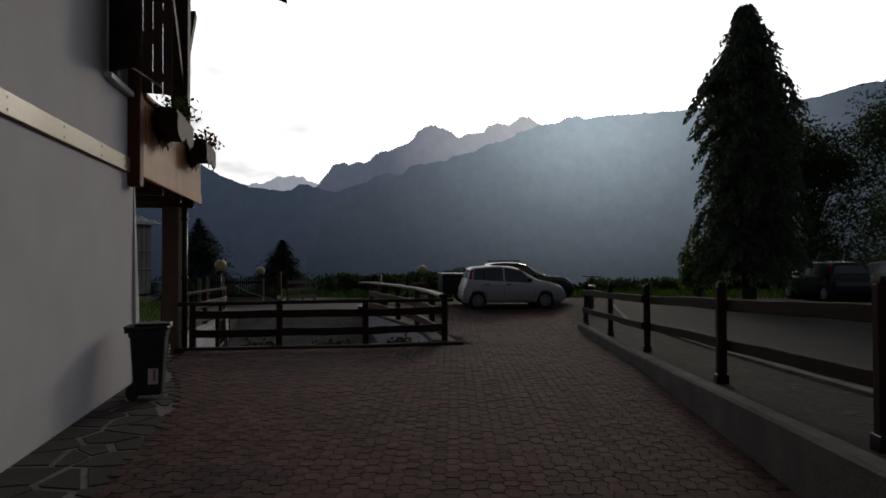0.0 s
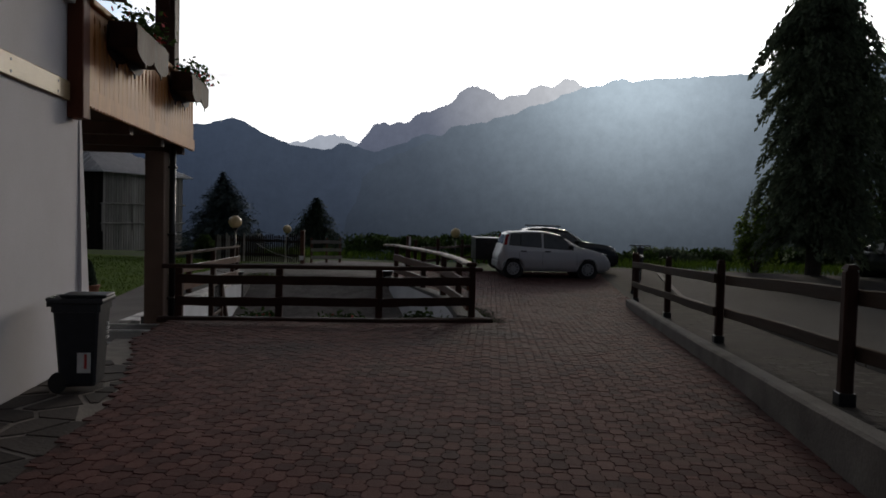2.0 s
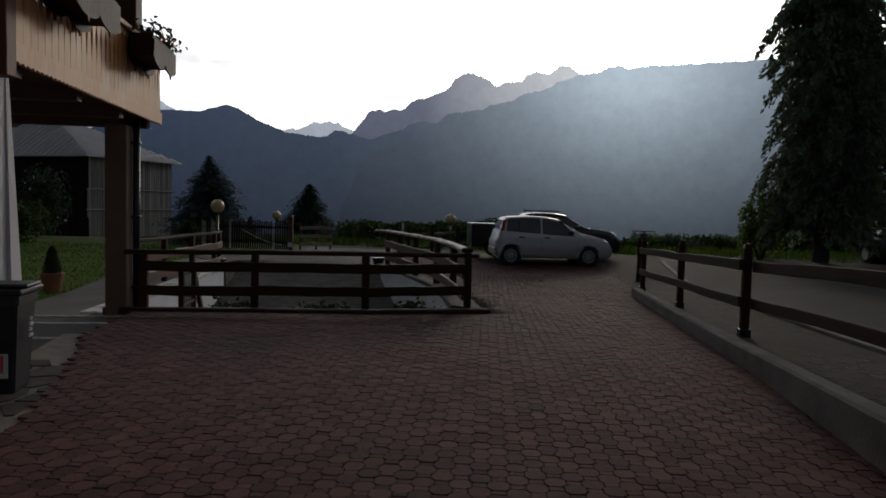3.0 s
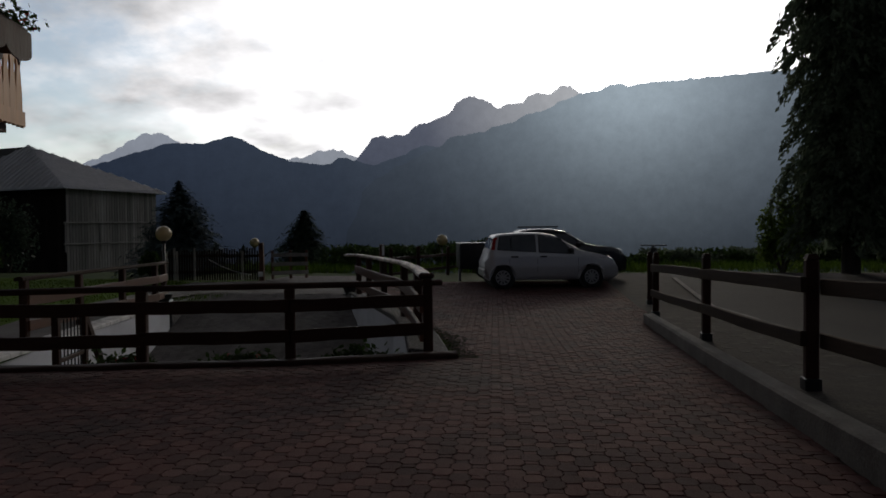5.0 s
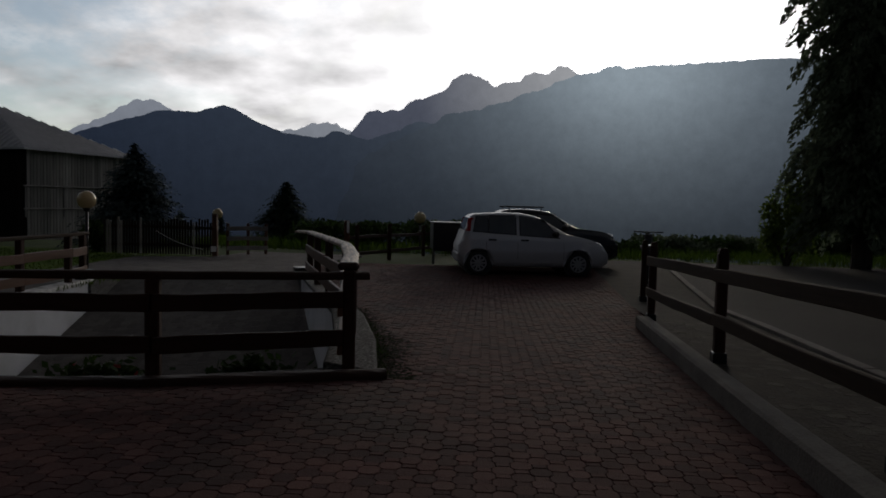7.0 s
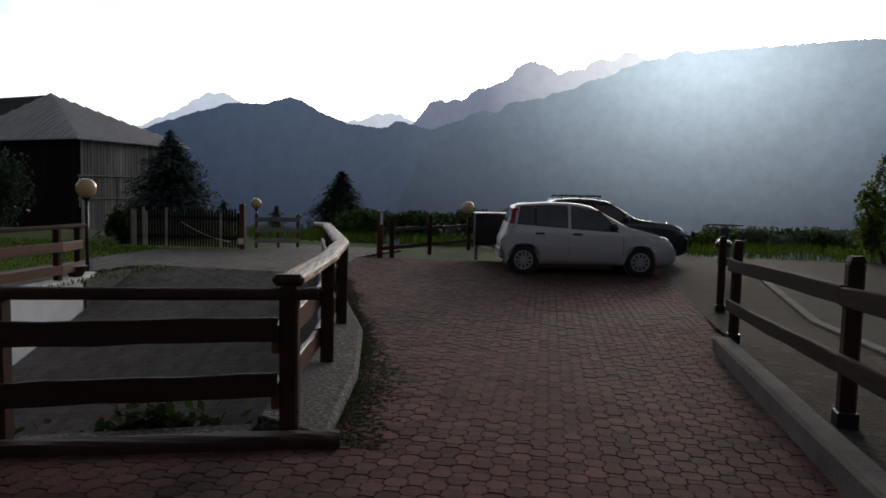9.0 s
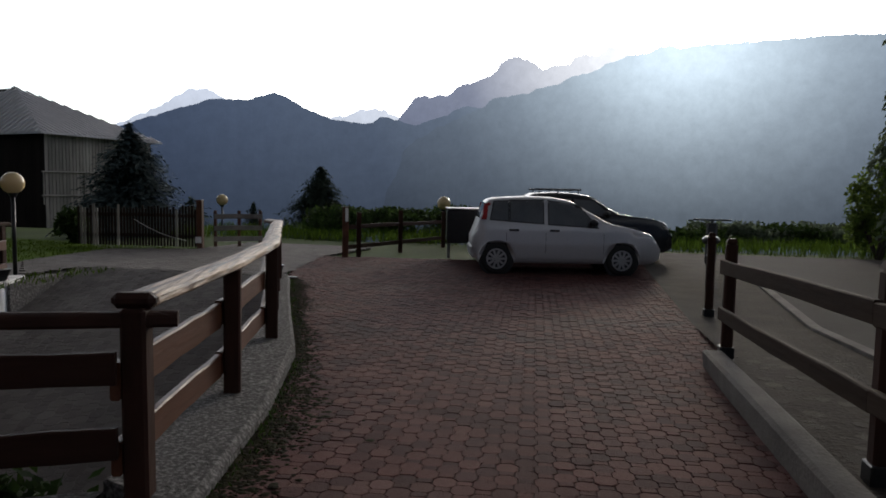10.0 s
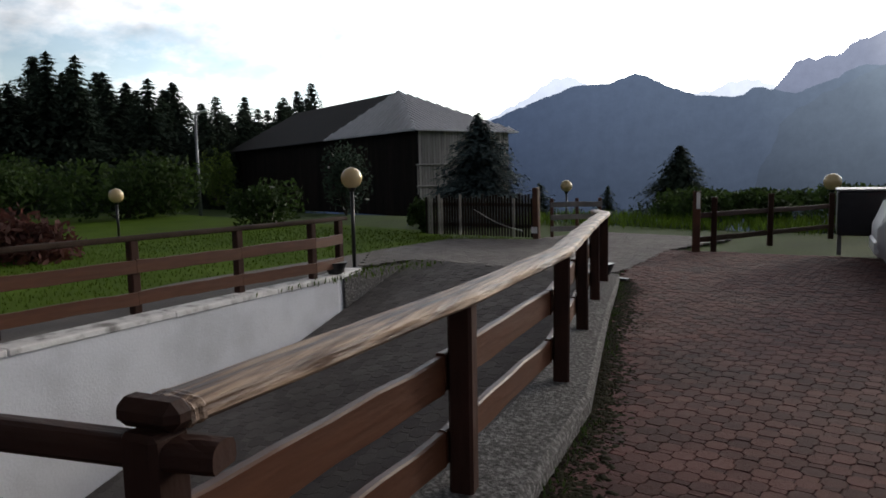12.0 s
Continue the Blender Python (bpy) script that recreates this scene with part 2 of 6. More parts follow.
BLADE = material("grass_blade", [(0.052, 0.092, 0.010), (0.078, 0.124, 0.018)], 0.8, 0.9, island=0.25, spec=0.04, thin=0.4)
SPRUCE = material("spruce_needles", [(0.030, 0.046, 0.034), (0.052, 0.072, 0.048)], 1.2, 0.85, island=0.35, spec=0.1, thin=0.3)
BLUESPRUCE = material("blue_spruce_needles", [(0.040, 0.060, 0.060), (0.066, 0.092, 0.092)], 1.5, 0.85, island=0.3, spec=0.15)
CEDAR = material("cedar_needles", [(0.10, 0.125, 0.085), (0.15, 0.185, 0.115)], 1.0, 0.85, island=0.3, spec=0.1, thin=0.4)
LEAF = material("shrub_leaf", [(0.022, 0.042, 0.011), (0.045, 0.075, 0.018)], 1.5, 0.75, island=0.35, spec=0.2, thin=0.4)
DUSKLEAF = material("broad_tree_leaf", [(0.045, 0.068, 0.030), (0.085, 0.115, 0.05)], 1.0, 0.75, island=0.3, spec=0.15, thin=0.4)
REDLEAF = material("dark_red_leaf", [(0.055, 0.022, 0.020), (0.10, 0.04, 0.03)], 1.5, 0.75, island=0.35, spec=0.2, thin=0.4)
LIMELEAF = material("yellow_green_leaf", [(0.08, 0.12, 0.02), (0.12, 0.17, 0.04)], 1.5, 0.75, island=0.35, spec=0.2, thin=0.55)
MOSS = material("dark_moss_soil", [(0.016, 0.013, 0.008), (0.030, 0.028, 0.014)], 9, 0.95, spec=0.05, fine=0.4, island=0.4)
PETAL = material("pale_petal", [(0.6, 0.55, 0.5), (0.75, 0.7, 0.62)], 9, 0.7)
REDPETAL = material("red_petal", [(0.5, 0.03, 0.03), (0.65, 0.06, 0.06)], 9, 0.7)
BARK = material("bark", [(0.03, 0.022, 0.016), (0.06, 0.045, 0.034)], 6, 0.9, bump=1.2, bump_scale=30, stretch=(1, 1, 0.3))
BARNWOOD = material("old_barn_board", [(0.010, 0.007, 0.006), (0.022, 0.016, 0.013)], 3, 0.85, spec=0.15, bump=0.5, bump_scale=20, fine=0.3, random=0.2, stretch=(1, 1, 0.12))
GREYLATH = material("silvered_lath", [(0.17, 0.155, 0.14), (0.30, 0.275, 0.25)], 3, 0.75, bump=0.4, bump_scale=20, fine=0.3, random=0.25, stretch=(1, 1, 0.12))
TINROOF = material("seamed_tin_roof", [(0.42, 0.405, 0.41), (0.58, 0.56, 0.57)], 0.6, 0.42, 0.15, bump=0.2, bump_scale=8, fine=0.15)
SEAM = material("folded_tin_seam", [(0.50, 0.49, 0.50), (0.62, 0.60, 0.61)], 2, 0.35, 0.2)
OLDROOF = material("dark_shingle_roof", [(0.022, 0.019, 0.018), (0.040, 0.034, 0.032)], 1.5, 0.85, bump=0.9, bump_scale=9, fine=0.3)
SILVER = material("silver_car_paint", [(0.50, 0.495, 0.515), (0.54, 0.535, 0.555)], 30, 0.36, 0.3, fine=0.02)
DARKPAINT = material("dark_car_paint", [(0.02, 0.022, 0.025), (0.024, 0.026, 0.03)], 20, 0.22, 0.2)
GLASSDARK = material("tinted_car_glass", [(0.10, 0.105, 0.112), (0.125, 0.13, 0.138)], 5, 0.13)
RUBBER = material("tyre_rubber", [(0.012, 0.012, 0.012), (0.022, 0.022, 0.021)], 14, 0.85, bump=0.4, bump_scale=90)
PLASTIC = material("black_plastic", [(0.014, 0.014, 0.015), (0.022, 0.022, 0.023)], 10, 0.5)
RIM = material("wheel_cover_silver", [(0.36, 0.36, 0.37), (0.44, 0.44, 0.45)], 12, 0.35, 0.5)
REDLAMP = material("red_lamp_glass", [(0.35, 0.012, 0.012), (0.42, 0.02, 0.02)], 9, 0.2)
CLEARLAMP = material("headlamp_glass", [(0.55, 0.56, 0.58), (0.65, 0.66, 0.68)], 9, 0.12, 0.3)
BINBODY = material("dark_bin_plastic", [(0.010, 0.011, 0.014), (0.017, 0.019, 0.024)], 8, 0.55, fine=0.1, spec=0.3)
STICKER = material("pale_sticker", [(0.42, 0.42, 0.42), (0.55, 0.55, 0.54)], 12, 0.6)
REDMARK = material("red_print", [(0.4, 0.03, 0.03), (0.45, 0.05, 0.04)], 12, 0.6)
GLOBE = material("opal_lamp_globe", [(0.50, 0.36, 0.17), (0.62, 0.47, 0.25)], 3, 0.25, spec=0.6)
WHITEPAINT = material("white_paint", [(0.62, 0.61, 0.6), (0.75, 0.74, 0.72)], 6, 0.6, bump=0.2)
TERRACOTTA = material("terracotta", [(0.22, 0.08, 0.045), (0.30, 0.12, 0.07)], 6, 0.85, bump=0.3)
DARKPANE = material("window_pane", [(0.02, 0.024, 0.03), (0.025, 0.03, 0.036)], 2, 0.06)
# slopes glow with painted haze: cosine to the sun, share of sunny colour
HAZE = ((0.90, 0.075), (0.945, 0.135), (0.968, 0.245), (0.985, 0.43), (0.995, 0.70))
FOREST = airlight("forest_haze_glow", [(0.003, 0.004, 0.003), (0.008, 0.010, 0.007)], 0.03, (0.026, 0.041, 0.084), (0.60, 0.72, 0.82), HAZE, 0.5)
SLOPE = airlight("near_forest_haze_glow", [(0.003, 0.004, 0.003), (0.010, 0.012, 0.008)], 0.03, (0.026, 0.039, 0.074), (0.60, 0.72, 0.82), HAZE, 0.44)
ROCK = airlight("rock_haze_glow", [(0.02, 0.02, 0.02), (0.05, 0.05, 0.05)], 0.02, (0.10, 0.12, 0.19), (0.80, 0.82, 0.86), ((0.90, 0.03), (0.955, 0.09), (0.975, 0.38), (0.99, 0.7)))
FARROCK = airlight("far_rock_haze_glow", [(0.04, 0.04, 0.04), (0.08, 0.08, 0.08)], 0.012, (0.42, 0.47, 0.58), (0.9, 0.92, 0.95), ((0.90, 0.2), (0.965, 0.5)))


# ---- building helpers ----
def box(bm, x0, x1, y0, y1, z0, z1, m=None, bevel=0.0):
    v = bmesh.ops.create_cube(bm, size=1, matrix=Matrix.LocRotScale(((x0 + x1) / 2, (y0 + y1) / 2, (z0 + z1) / 2), None, (x1 - x0, y1 - y0, z1 - z0)))["verts"]
    if bevel:
        r = bmesh.ops.bevel(bm, geom=list({e for w in v for e in w.link_edges}), offset=bevel, segments=1, affect="EDGES")
        v = list({w for f in r["faces"] for w in f.verts} | {w for w in v if w.is_valid})
    if m:
        bmesh.ops.transform(bm, matrix=m, verts=v)
    return v


def tube(bm, a, b, r, r2=None, sides=12):
    a, b = Vector(a), Vector(b)
    q = (b - a).to_track_quat("Z", "Y").to_matrix().to_4x4()
    return bmesh.ops.create_cone(bm, cap_ends=True, segments=sides, radius1=r, radius2=r if r2 is None else r2, depth=(b - a).length, matrix=Matrix.Translation((a + b) / 2) @ q)["verts"]


def beam(bm, a, b, width, height, bevel=0.006, wob=0.0):
    """A board from a to b; width across, height up."""
    a, b = Vector(a), Vector(b)
    d = b - a
    side = Vector((-d.y, d.x, 0)).normalized()
    x = d.normalized()
    up = x.cross(side)
    m = Matrix(((x.x, side.x, up.x, 0), (x.y, side.y, up.y, 0), (x.z, side.z, up.z, 0), (0, 0, 0, 1)))
    m.translation = (a + b) / 2
    return box(bm, -d.length / 2, d.length / 2, -width / 2, width / 2, -height / 2, height / 2, m, bevel)


def ball(bm, c, r, u=16, v=10, squash=1.0):
    return bmesh.ops.create_uvsphere(bm, u_segments=u, v_segments=v, radius=r, matrix=Matrix.Translation(c) @ Matrix.Diagonal((1, 1, squash, 1)))["verts"]


def finish(name, bm, mat, smooth=False):
    bmesh.ops.recalc_face_normals(bm, faces=bm.faces)
    me = bpy.data.meshes.new(name)
    bm.to_mesh(me)
    bm.free()
    me.materials.append(mat)
    if smooth:
        me.polygons.foreach_set("use_smooth", [True] * len(me.polygons))
    return me


def structure(name, bm, mat, label, category, smooth=False):
    return tagged(new(name, finish(name, bm, mat, smooth)), label, category, "", "structure")


def thing(name, m, label, category, group=""):
    ob = new(name)
    ob.empty_display_size = 0.1
    ob.matrix_world = m
    return tagged(ob, label, category, group)


def part(name, bm, mat, parent, label="", smooth=False):
    ob = new(name, finish(name, bm, mat, smooth))
    ob.parent = parent
    return tagged(ob, label)


def sheet(bm, points, zf, cuts=()):
    """A flat polygon, cut at the given y, lifted by zf(x, y)."""
    f = bm.faces.new([bm.verts.new((x, y, 0)) for x, y in points])
    bmesh.ops.triangulate(bm, faces=[f])
    for c in cuts:
        bmesh.ops.bisect_plane(bm, geom=bm.verts[:] + bm.edges[:] + bm.faces[:], plane_co=(0, c, 0), plane_no=(0, 1, 0))
    for v in bm.verts:
        v.co.z = zf(v.co.x, v.co.y)


def inside(points, x, y):
    hit = False
    for (x0, y0), (x1, y1) in zip(points, points[1:] + points[:1]):
        if (y0 > y) != (y1 > y) and x < x0 + (y - y0) * (x1 - x0) / (y1 - y0):
            hit = not hit
    return hit


# ---- ground levels and plan ----
H = pose(-3.91, 10.74, 0, 0, 0, 15.55)


def hxy(x, y):
    v = H @ Vector((x, y, 0))
    return (v.x, v.y)


def drive_z(x, y):
    return 0.18 * min(max((18 - y) / 6, 0), 1)


VERGE_LINE = [(-12, 1.30), (7.3, 0.51), (10.1, 0.38), (13.4, 0.235), (16.15, 0.145), (18.8, 0.075), (20.3, 0.0), (40, 0.0)]


def verge_z(x, y):
    for (ya, za), (yb, zb) in zip(VERGE_LINE, VERGE_LINE[1:]):
        if y <= yb:
            return za + (zb - za) * (y - ya) / (yb - ya)
    return 0.0


def ramp_z(x, y):
    return -0.265 * (23.1 - y)


HP = [(-0.75, 15.3), (-1.12, 16.71), (-1.60, 18.24), (-2.22, 19.60), (-2.81, 20.90), (-3.34, 22.10)]
PIT = [(-5.35, 14.25), (-3.4, 14.5), (-2.05, 14.85), (-0.98, 15.38), (-1.30, 16.76), (-1.79, 18.31), (-2.41, 19.69), (-3.0, 21.0), (-3.53, 22.2), (-3.95, 23.1), (-7.42, 23.1), (-7.08, 21.54), (-6.40, 18.25), (-6.0, 16.53)]
WALK_EDGE = [(-0.50, 15.22), (-0.84, 16.62), (-1.34, 18.14), (-1.98, 19.50), (-2.58, 20.80), (-3.12, 22.02), (-3.55, 22.95)]
DRIVE = [hxy(0.85, -15), hxy(0.75, -1.2), hxy(0.45, 0.25), hxy(0.12, 1.3), hxy(0.05, 3.3), (-4.75, 13.88), (-3.4, 14.28), (-2.0, 14.62), (-0.78, 15.16)] + WALK_EDGE + [(-3.9, 23.9), (-4.4, 26.5), (4.3, 27.6), (3.3, 21.5), (2.35, 19.2), (1.99, 18.75), (2.0, -5.0)]
FORECOURT = [(-7.42, 23.1), (-3.95, 23.1), (-3.9, 23.9), (-4.4, 26.5), (-4.1, 29.2), (-7.5, 29.4), (-7.6, 27.0), (-9.3, 26.3), (-9.0, 23.6), (-7.5, 22.0)]
SIDEWALK = [(-7.12, 21.56), (-7.5, 22.0), (-9.0, 23.6), (-8.5, 19.5), (-7.3, 16.2), (-6.6, 13.6), (-5.6, 13.6), (-5.55, 14.5), (-6.04, 16.53), (-6.44, 18.25)]

# ground: one sheet with the ramp cut out, falling away into the valley
bm = bmesh.new()
rings = [[(-60, -60, -0.06), (60, -60, -0.06), (60, 34, -0.06), (16, 33, -0.06), (-6, 31.5, -0.06), (-12, 33, -0.06), (-30, 40, -0.6), (-60, 46, -1.0)]]
for r, z in ((170, -14), (420, -52), (4500, -70)):
    rings.append([(x * r / max(abs(x), abs(y)), y * r / max(abs(x), abs(y)), z if y > -50 else -0.06) for x, y, _ in rings[0]])
loops = [[bm.verts.new(p) for p in ring] for ring in rings]
for a, b in zip(loops, loops[1:]):
    for k in range(len(a)):
        bm.faces.new((a[k], a[(k + 1) % len(a)], b[(k + 1) % len(a)], b[k]))
pit = [bm.verts.new((x, y, -0.06)) for x, y in PIT]
edges = [bm.edges.get((loops[0][k], loops[0][(k + 1) % len(loops[0])])) for k in range(len(loops[0]))]
edges += [bm.edges.new((pit[k], pit[(k + 1) % len(pit)])) for k in range(len(pit))]
bmesh.ops.triangle_fill(bm, edges=edges, use_beauty=True)
structure("ground", bm, MEADOW, "rough meadow ground sloping away into the valley", "ground")

bm = bmesh.new()
sheet(bm, DRIVE, lambda x, y: drive_z(x, y) - 0.007, (12, 18))
drive = structure("pavement_drive", bm, BED, "brown-red block-paved drive with sandy joints", "pavement")
bm = bmesh.new()
sheet(bm, FORECOURT, lambda x, y: -0.003)
forecourt = structure("pavement_forecourt", bm, PAVERGREY, "grey block-paved forecourt by the gate", "pavement")
bm = bmesh.new()
sheet(bm, SIDEWALK, lambda x, y: -0.016)
structure("pavement_path", bm, PAVERGREY, "grey paved path along the lawn", "pavement")
bm = bmesh.new()
sheet(bm, PIT, ramp_z)
ramp = structure("pavement_ramp", bm, PAVERGREY, "grey block-paved ramp sloping down to the garage", "ramp")
bm = bmesh.new()
ys = [-8 + 2 * k for k in range(14)] + [18.7, 20.7, 24, 28, 30.5]
sheet_v = [[bm.verts.new((x, y, verge_z(x, y) + (0.0 if y < 20 else 0.006))) for x in (2.12, 2.7 if y < 19 else 2.6, 3.35 + max(0, y - 21) * 0.1)] for y in ys]
for a, b in zip(sheet_v, sheet_v[1:]):
    for k in range(2):
        bm.faces.new((a[k], a[k + 1], b[k + 1], b[k]))
verge = structure("verge", bm, VERGE, "trodden paved verge under the roadside fence", "verge")
bm = bmesh.new()
sheet_v = [[bm.verts.new((x, y, verge_z(x, y) + (0.0 if y < 20 else 0.006))) for x in (3.35 + max(0, y - 21) * 0.1, 9, 30 if y < 29 else 14)] for y in ys]
for a, b in zip(sheet_v, sheet_v[1:]):
    for k in range(2):
        bm.faces.new((a[k], a[k + 1], b[k + 1], b[k]))
structure("road", bm, ASPHALT, "worn grey asphalt lane beyond the fence", "road")
bm = bmesh.new()
for y0, y1 in zip(ys[8:-2], ys[9:-1]):
    xa, xb = (3.35 + max(0, y - 21) * 0.1 for y in (y0, y1))
    beam(bm, (xa, y0 + 0.01, verge_z(0, y0) + 0.01), (xb, y1 - 0.01, verge_z(0, y1) + 0.01), 0.12, 0.06)
structure("kerb_road", bm, KERBSTONE, "flush grey concrete edging along the asphalt", "kerb")
bm = bmesh.new()
sheet(bm, [(-6.5, 13.2), (-6.4, 16.0), (-7.4, 21.0), (-9.0, 23.6), (-9.3, 26.3), (-11.5, 28.0), (-30, 30), (-30, 12.5), (-6.5, 12.5)], lambda x, y: -0.02)
structure("lawn", bm, LAWN, "mown bright green lawn beside the path", "lawn")


# low wall with its concrete top along the drive
bm = bmesh.new()
prof = [(1.98, -0.1), (1.965, None), (1.99, None), (2.105, None), (2.13, None), (2.13, -0.1)]
rows = []
for k in range(28):
    y = -5 + k * (23.75 / 27)
    t = verge_z(0, y) + 0.062
    shift = -0.05 * max(0, (y - 12) / 6.7)
    rows.append([bm.verts.new((x + shift + random.uniform(-.004, .004), y, z if z is not None else t - (0.018 if x in (1.965, 2.13) else 0) + random.uniform(-.003, .003))) for x, z in prof])
for a, b in zip(rows, rows[1:]):
    for k in range(len(prof) - 1):
        bm.faces.new((a[k], a[k + 1], b[k + 1], b[k]))
bm.faces.new(rows[-1])
bm.faces.new(rows[0][::-1])
structure("kerb_wall", bm, KERBSTONE, "low grey concrete kerb wall beside the drive", "kerb")

# concrete base of the handrail fence
bm = bmesh.new()
inner = PIT[3:10]
outer = WALK_EDGE
tops = [0.15, 0.14, 0.13, 0.12, 0.11, 0.10, 0.06]
rows = []
for (xi, yi), (xo, yo), t in zip(inner, outer, tops):
    rows.append([bm.verts.new(p) for p in ((xi, yi, -2.6), (xi, yi, t - 0.01), (xi + 0.02, yi, t), (xo - 0.03, yo, t - 0.01), (xo, yo, t - 0.04), (xo, yo, -0.1))])
for a, b in zip(rows, rows[1:]):
    for k in range(5):
        bm.faces.new((a[k], a[k + 1], b[k + 1], b[k]))
bm.faces.new(rows[0])
bm.faces.new(rows[-1][::-1])
structure("wall_ramp_base", bm, CONCRETE, "rough grey concrete base under the handrail", "wall")
bm = bmesh.new()
rows = [[bm.verts.new((x - 0.004, y, z)) for z in (-2.6, 0.06)] for x, y in inner[:-1]]
for a, b in zip(rows, rows[1:]):
    bm.faces.new((a[0], a[1], b[1], b[0]))
structure("wall_ramp_east", bm, RETAIN, "pale painted retaining wall of the ramp", "wall")
bm = bmesh.new()
rows = [[bm.verts.new((x + dx, y + dy, z)) for dx, dy, z in ((0, 0, -2.8), (0, 0, 0.10), (0.03, -0.16, 0.10), (0.03, -0.16, -0.1))] for x, y in PIT[:4]]
for a, b in zip(rows, rows[1:]):
    for k in range(3):
        bm.faces.new((a[k], a[k + 1], b[k + 1], b[k]))
structure("wall_ramp_south", bm, CONCRETE, "concrete retaining wall under the dark fence", "wall")

bm = bmesh.new()
v = [bm.verts.new(p) for p in ((-7.0, 21.2, -1.5), (-7.0, 21.2, -0.05), (-7.42, 23.12, -0.05), (-7.42, 23.12, -1.5), (-7.3, 21.2, -1.5), (-7.3, 21.2, -0.05), (-7.62, 23.12, -0.05), (-7.62, 23.12, -1.5))]
for f in ((0, 1, 2, 3), (4, 7, 6, 5), (1, 5, 6, 2), (0, 4, 5, 1), (2, 6, 7, 3)):
    bm.faces.new([v[k] for k in f])
structure("wall_ramp_end", bm, CONCRETE, "low concrete edge where the ramp begins", "wall")

# white retaining wall of the ramp, with its cap
WW = [(-5.5, 14.3), (-6.0, 16.53), (-6.40, 18.25), (-6.72, 19.8), (-6.98, 21.05), (-7.32, 21.75)]
bm = bmesh.new()
rows = []
for x, y in WW:
    rows.append([bm.verts.new(p) for p in ((x, y, -2.8), (x, y, -0.07), (x - 0.28, y, -0.07), (x - 0.28, y, -2.8))])
for a, b in zip(rows, rows[1:]):
    for k in range(3):
        bm.faces.new((a[k], a[k + 1], b[k + 1], b[k]))
bm.faces.new(rows[-1])
structure("wall_ramp_west", bm, RETAIN, "white-painted retaining wall beside the ramp", "wall")
bm = bmesh.new()
for (xa, ya), (xb, yb) in zip(WW, WW[1:]):
    n = max(1, int(math.hypot(xb - xa, yb - ya) / 1.1))
    for k in range(n):
        p, q = k / n, (k + 1) / n
        beam(bm, (xa + (xb - xa) * p - 0.13, ya + (yb - ya) * p, -0.035 + random.uniform(-.004, .004)), (xa + (xb - xa) * q - 0.13, ya + (yb - ya) * q - 0.004, -0.035 + random.uniform(-.004, .004)), 0.31 + random.uniform(-.006, .006), 0.07, 0.012)
structure("trim_wall_cap", bm, CAPSTONE, "chipped white cap along the retaining wall", "wall cap")


# ---- house ----
bm = bmesh.new()
box(bm, -0.35, 0, -15, -0.93, -0.2, 2.75)
box(bm, -0.35, 0, -0.93, 0.12, -0.2, 2.75)
box(bm, -0.35, 0, -15, -0.93, 2.75, 7.4)
box(bm, -0.35, 0, -0.93, 0.12, 2.75, 3.42)
box(bm, -0.35, 0, -0.93, 0.12, 4.75, 7.4)
box(bm, -0.35, 0, -0.06, 0.12, 3.42, 4.75)
box(bm, -9, -0.35, -0.23, 0.12, -0.2, 7.4)
box(bm, -9, -0.35, -15, -14.65, -0.2, 7.4)
box(bm, -9.35, -9, -15, 0.12, -0.2, 7.4)
bmesh.ops.remove_doubles(bm, verts=bm.verts, dist=0.0001)
bmesh.ops.transform(bm, matrix=H, verts=bm.verts)
structure("wall_house", bm, PLASTER, "pale plastered side wall of the house", "wall")
bm = bmesh.new()
prof = [(-0.02, 0.19), (0.02, 0.19), (0.16, 0.26), (0.16, 0.06), (0.004, 0.0)]
low = [bm.verts.new((x, y, -0.1)) for x, y in ((-0.1, 0.36), (0.05, 0.36), (0.05, 0.12), (-0.1, 0.124))]
top = [bm.verts.new((x, y, 2.46)) for x, y in ((-0.1, 0.17), (0.006, 0.17), (0.006, 0.124), (-0.1, 0.126))]
for k in range(4):
    bm.faces.new((low[k], low[(k + 1) % 4], top[(k + 1) % 4], top[k]))
bm.faces.new(top)
bmesh.ops.transform(bm, matrix=H, verts=bm.verts)
structure("trim_corner_buttress", bm, PLASTER, "tapered white plaster buttress at the house corner", "buttress")
bm = bmesh.new()
for y0, y1 in ((-15, -10.9), (-10.89, -6.9), (-6.89, -3.42), (-3.41, -0.15)):
    box(bm, 0.002, 0.035, y0, y1, 2.52, 2.69, bevel=0.008)
bmesh.ops.transform(bm, matrix=H, verts=bm.verts)
band = structure("trim_band", bm, BANDWOOD, "pale varnished plank band along the house wall", "trim board")
bm = bmesh.new()
for y in (-10.7, -9, -7.1, -6.7, -5.2, -3.6, -3.25, -2.2, -1.2, -0.4):
    for z in (2.56, 2.645):
        tube(bm, (0.034, y, z), (0.039, y, z), 0.012, sides=8)
bmesh.ops.transform(bm, matrix=H, verts=bm.verts)
structure("trim_band_bolts", bm, BLACKMETAL, "dark bolt heads along the plank band", "bolt")

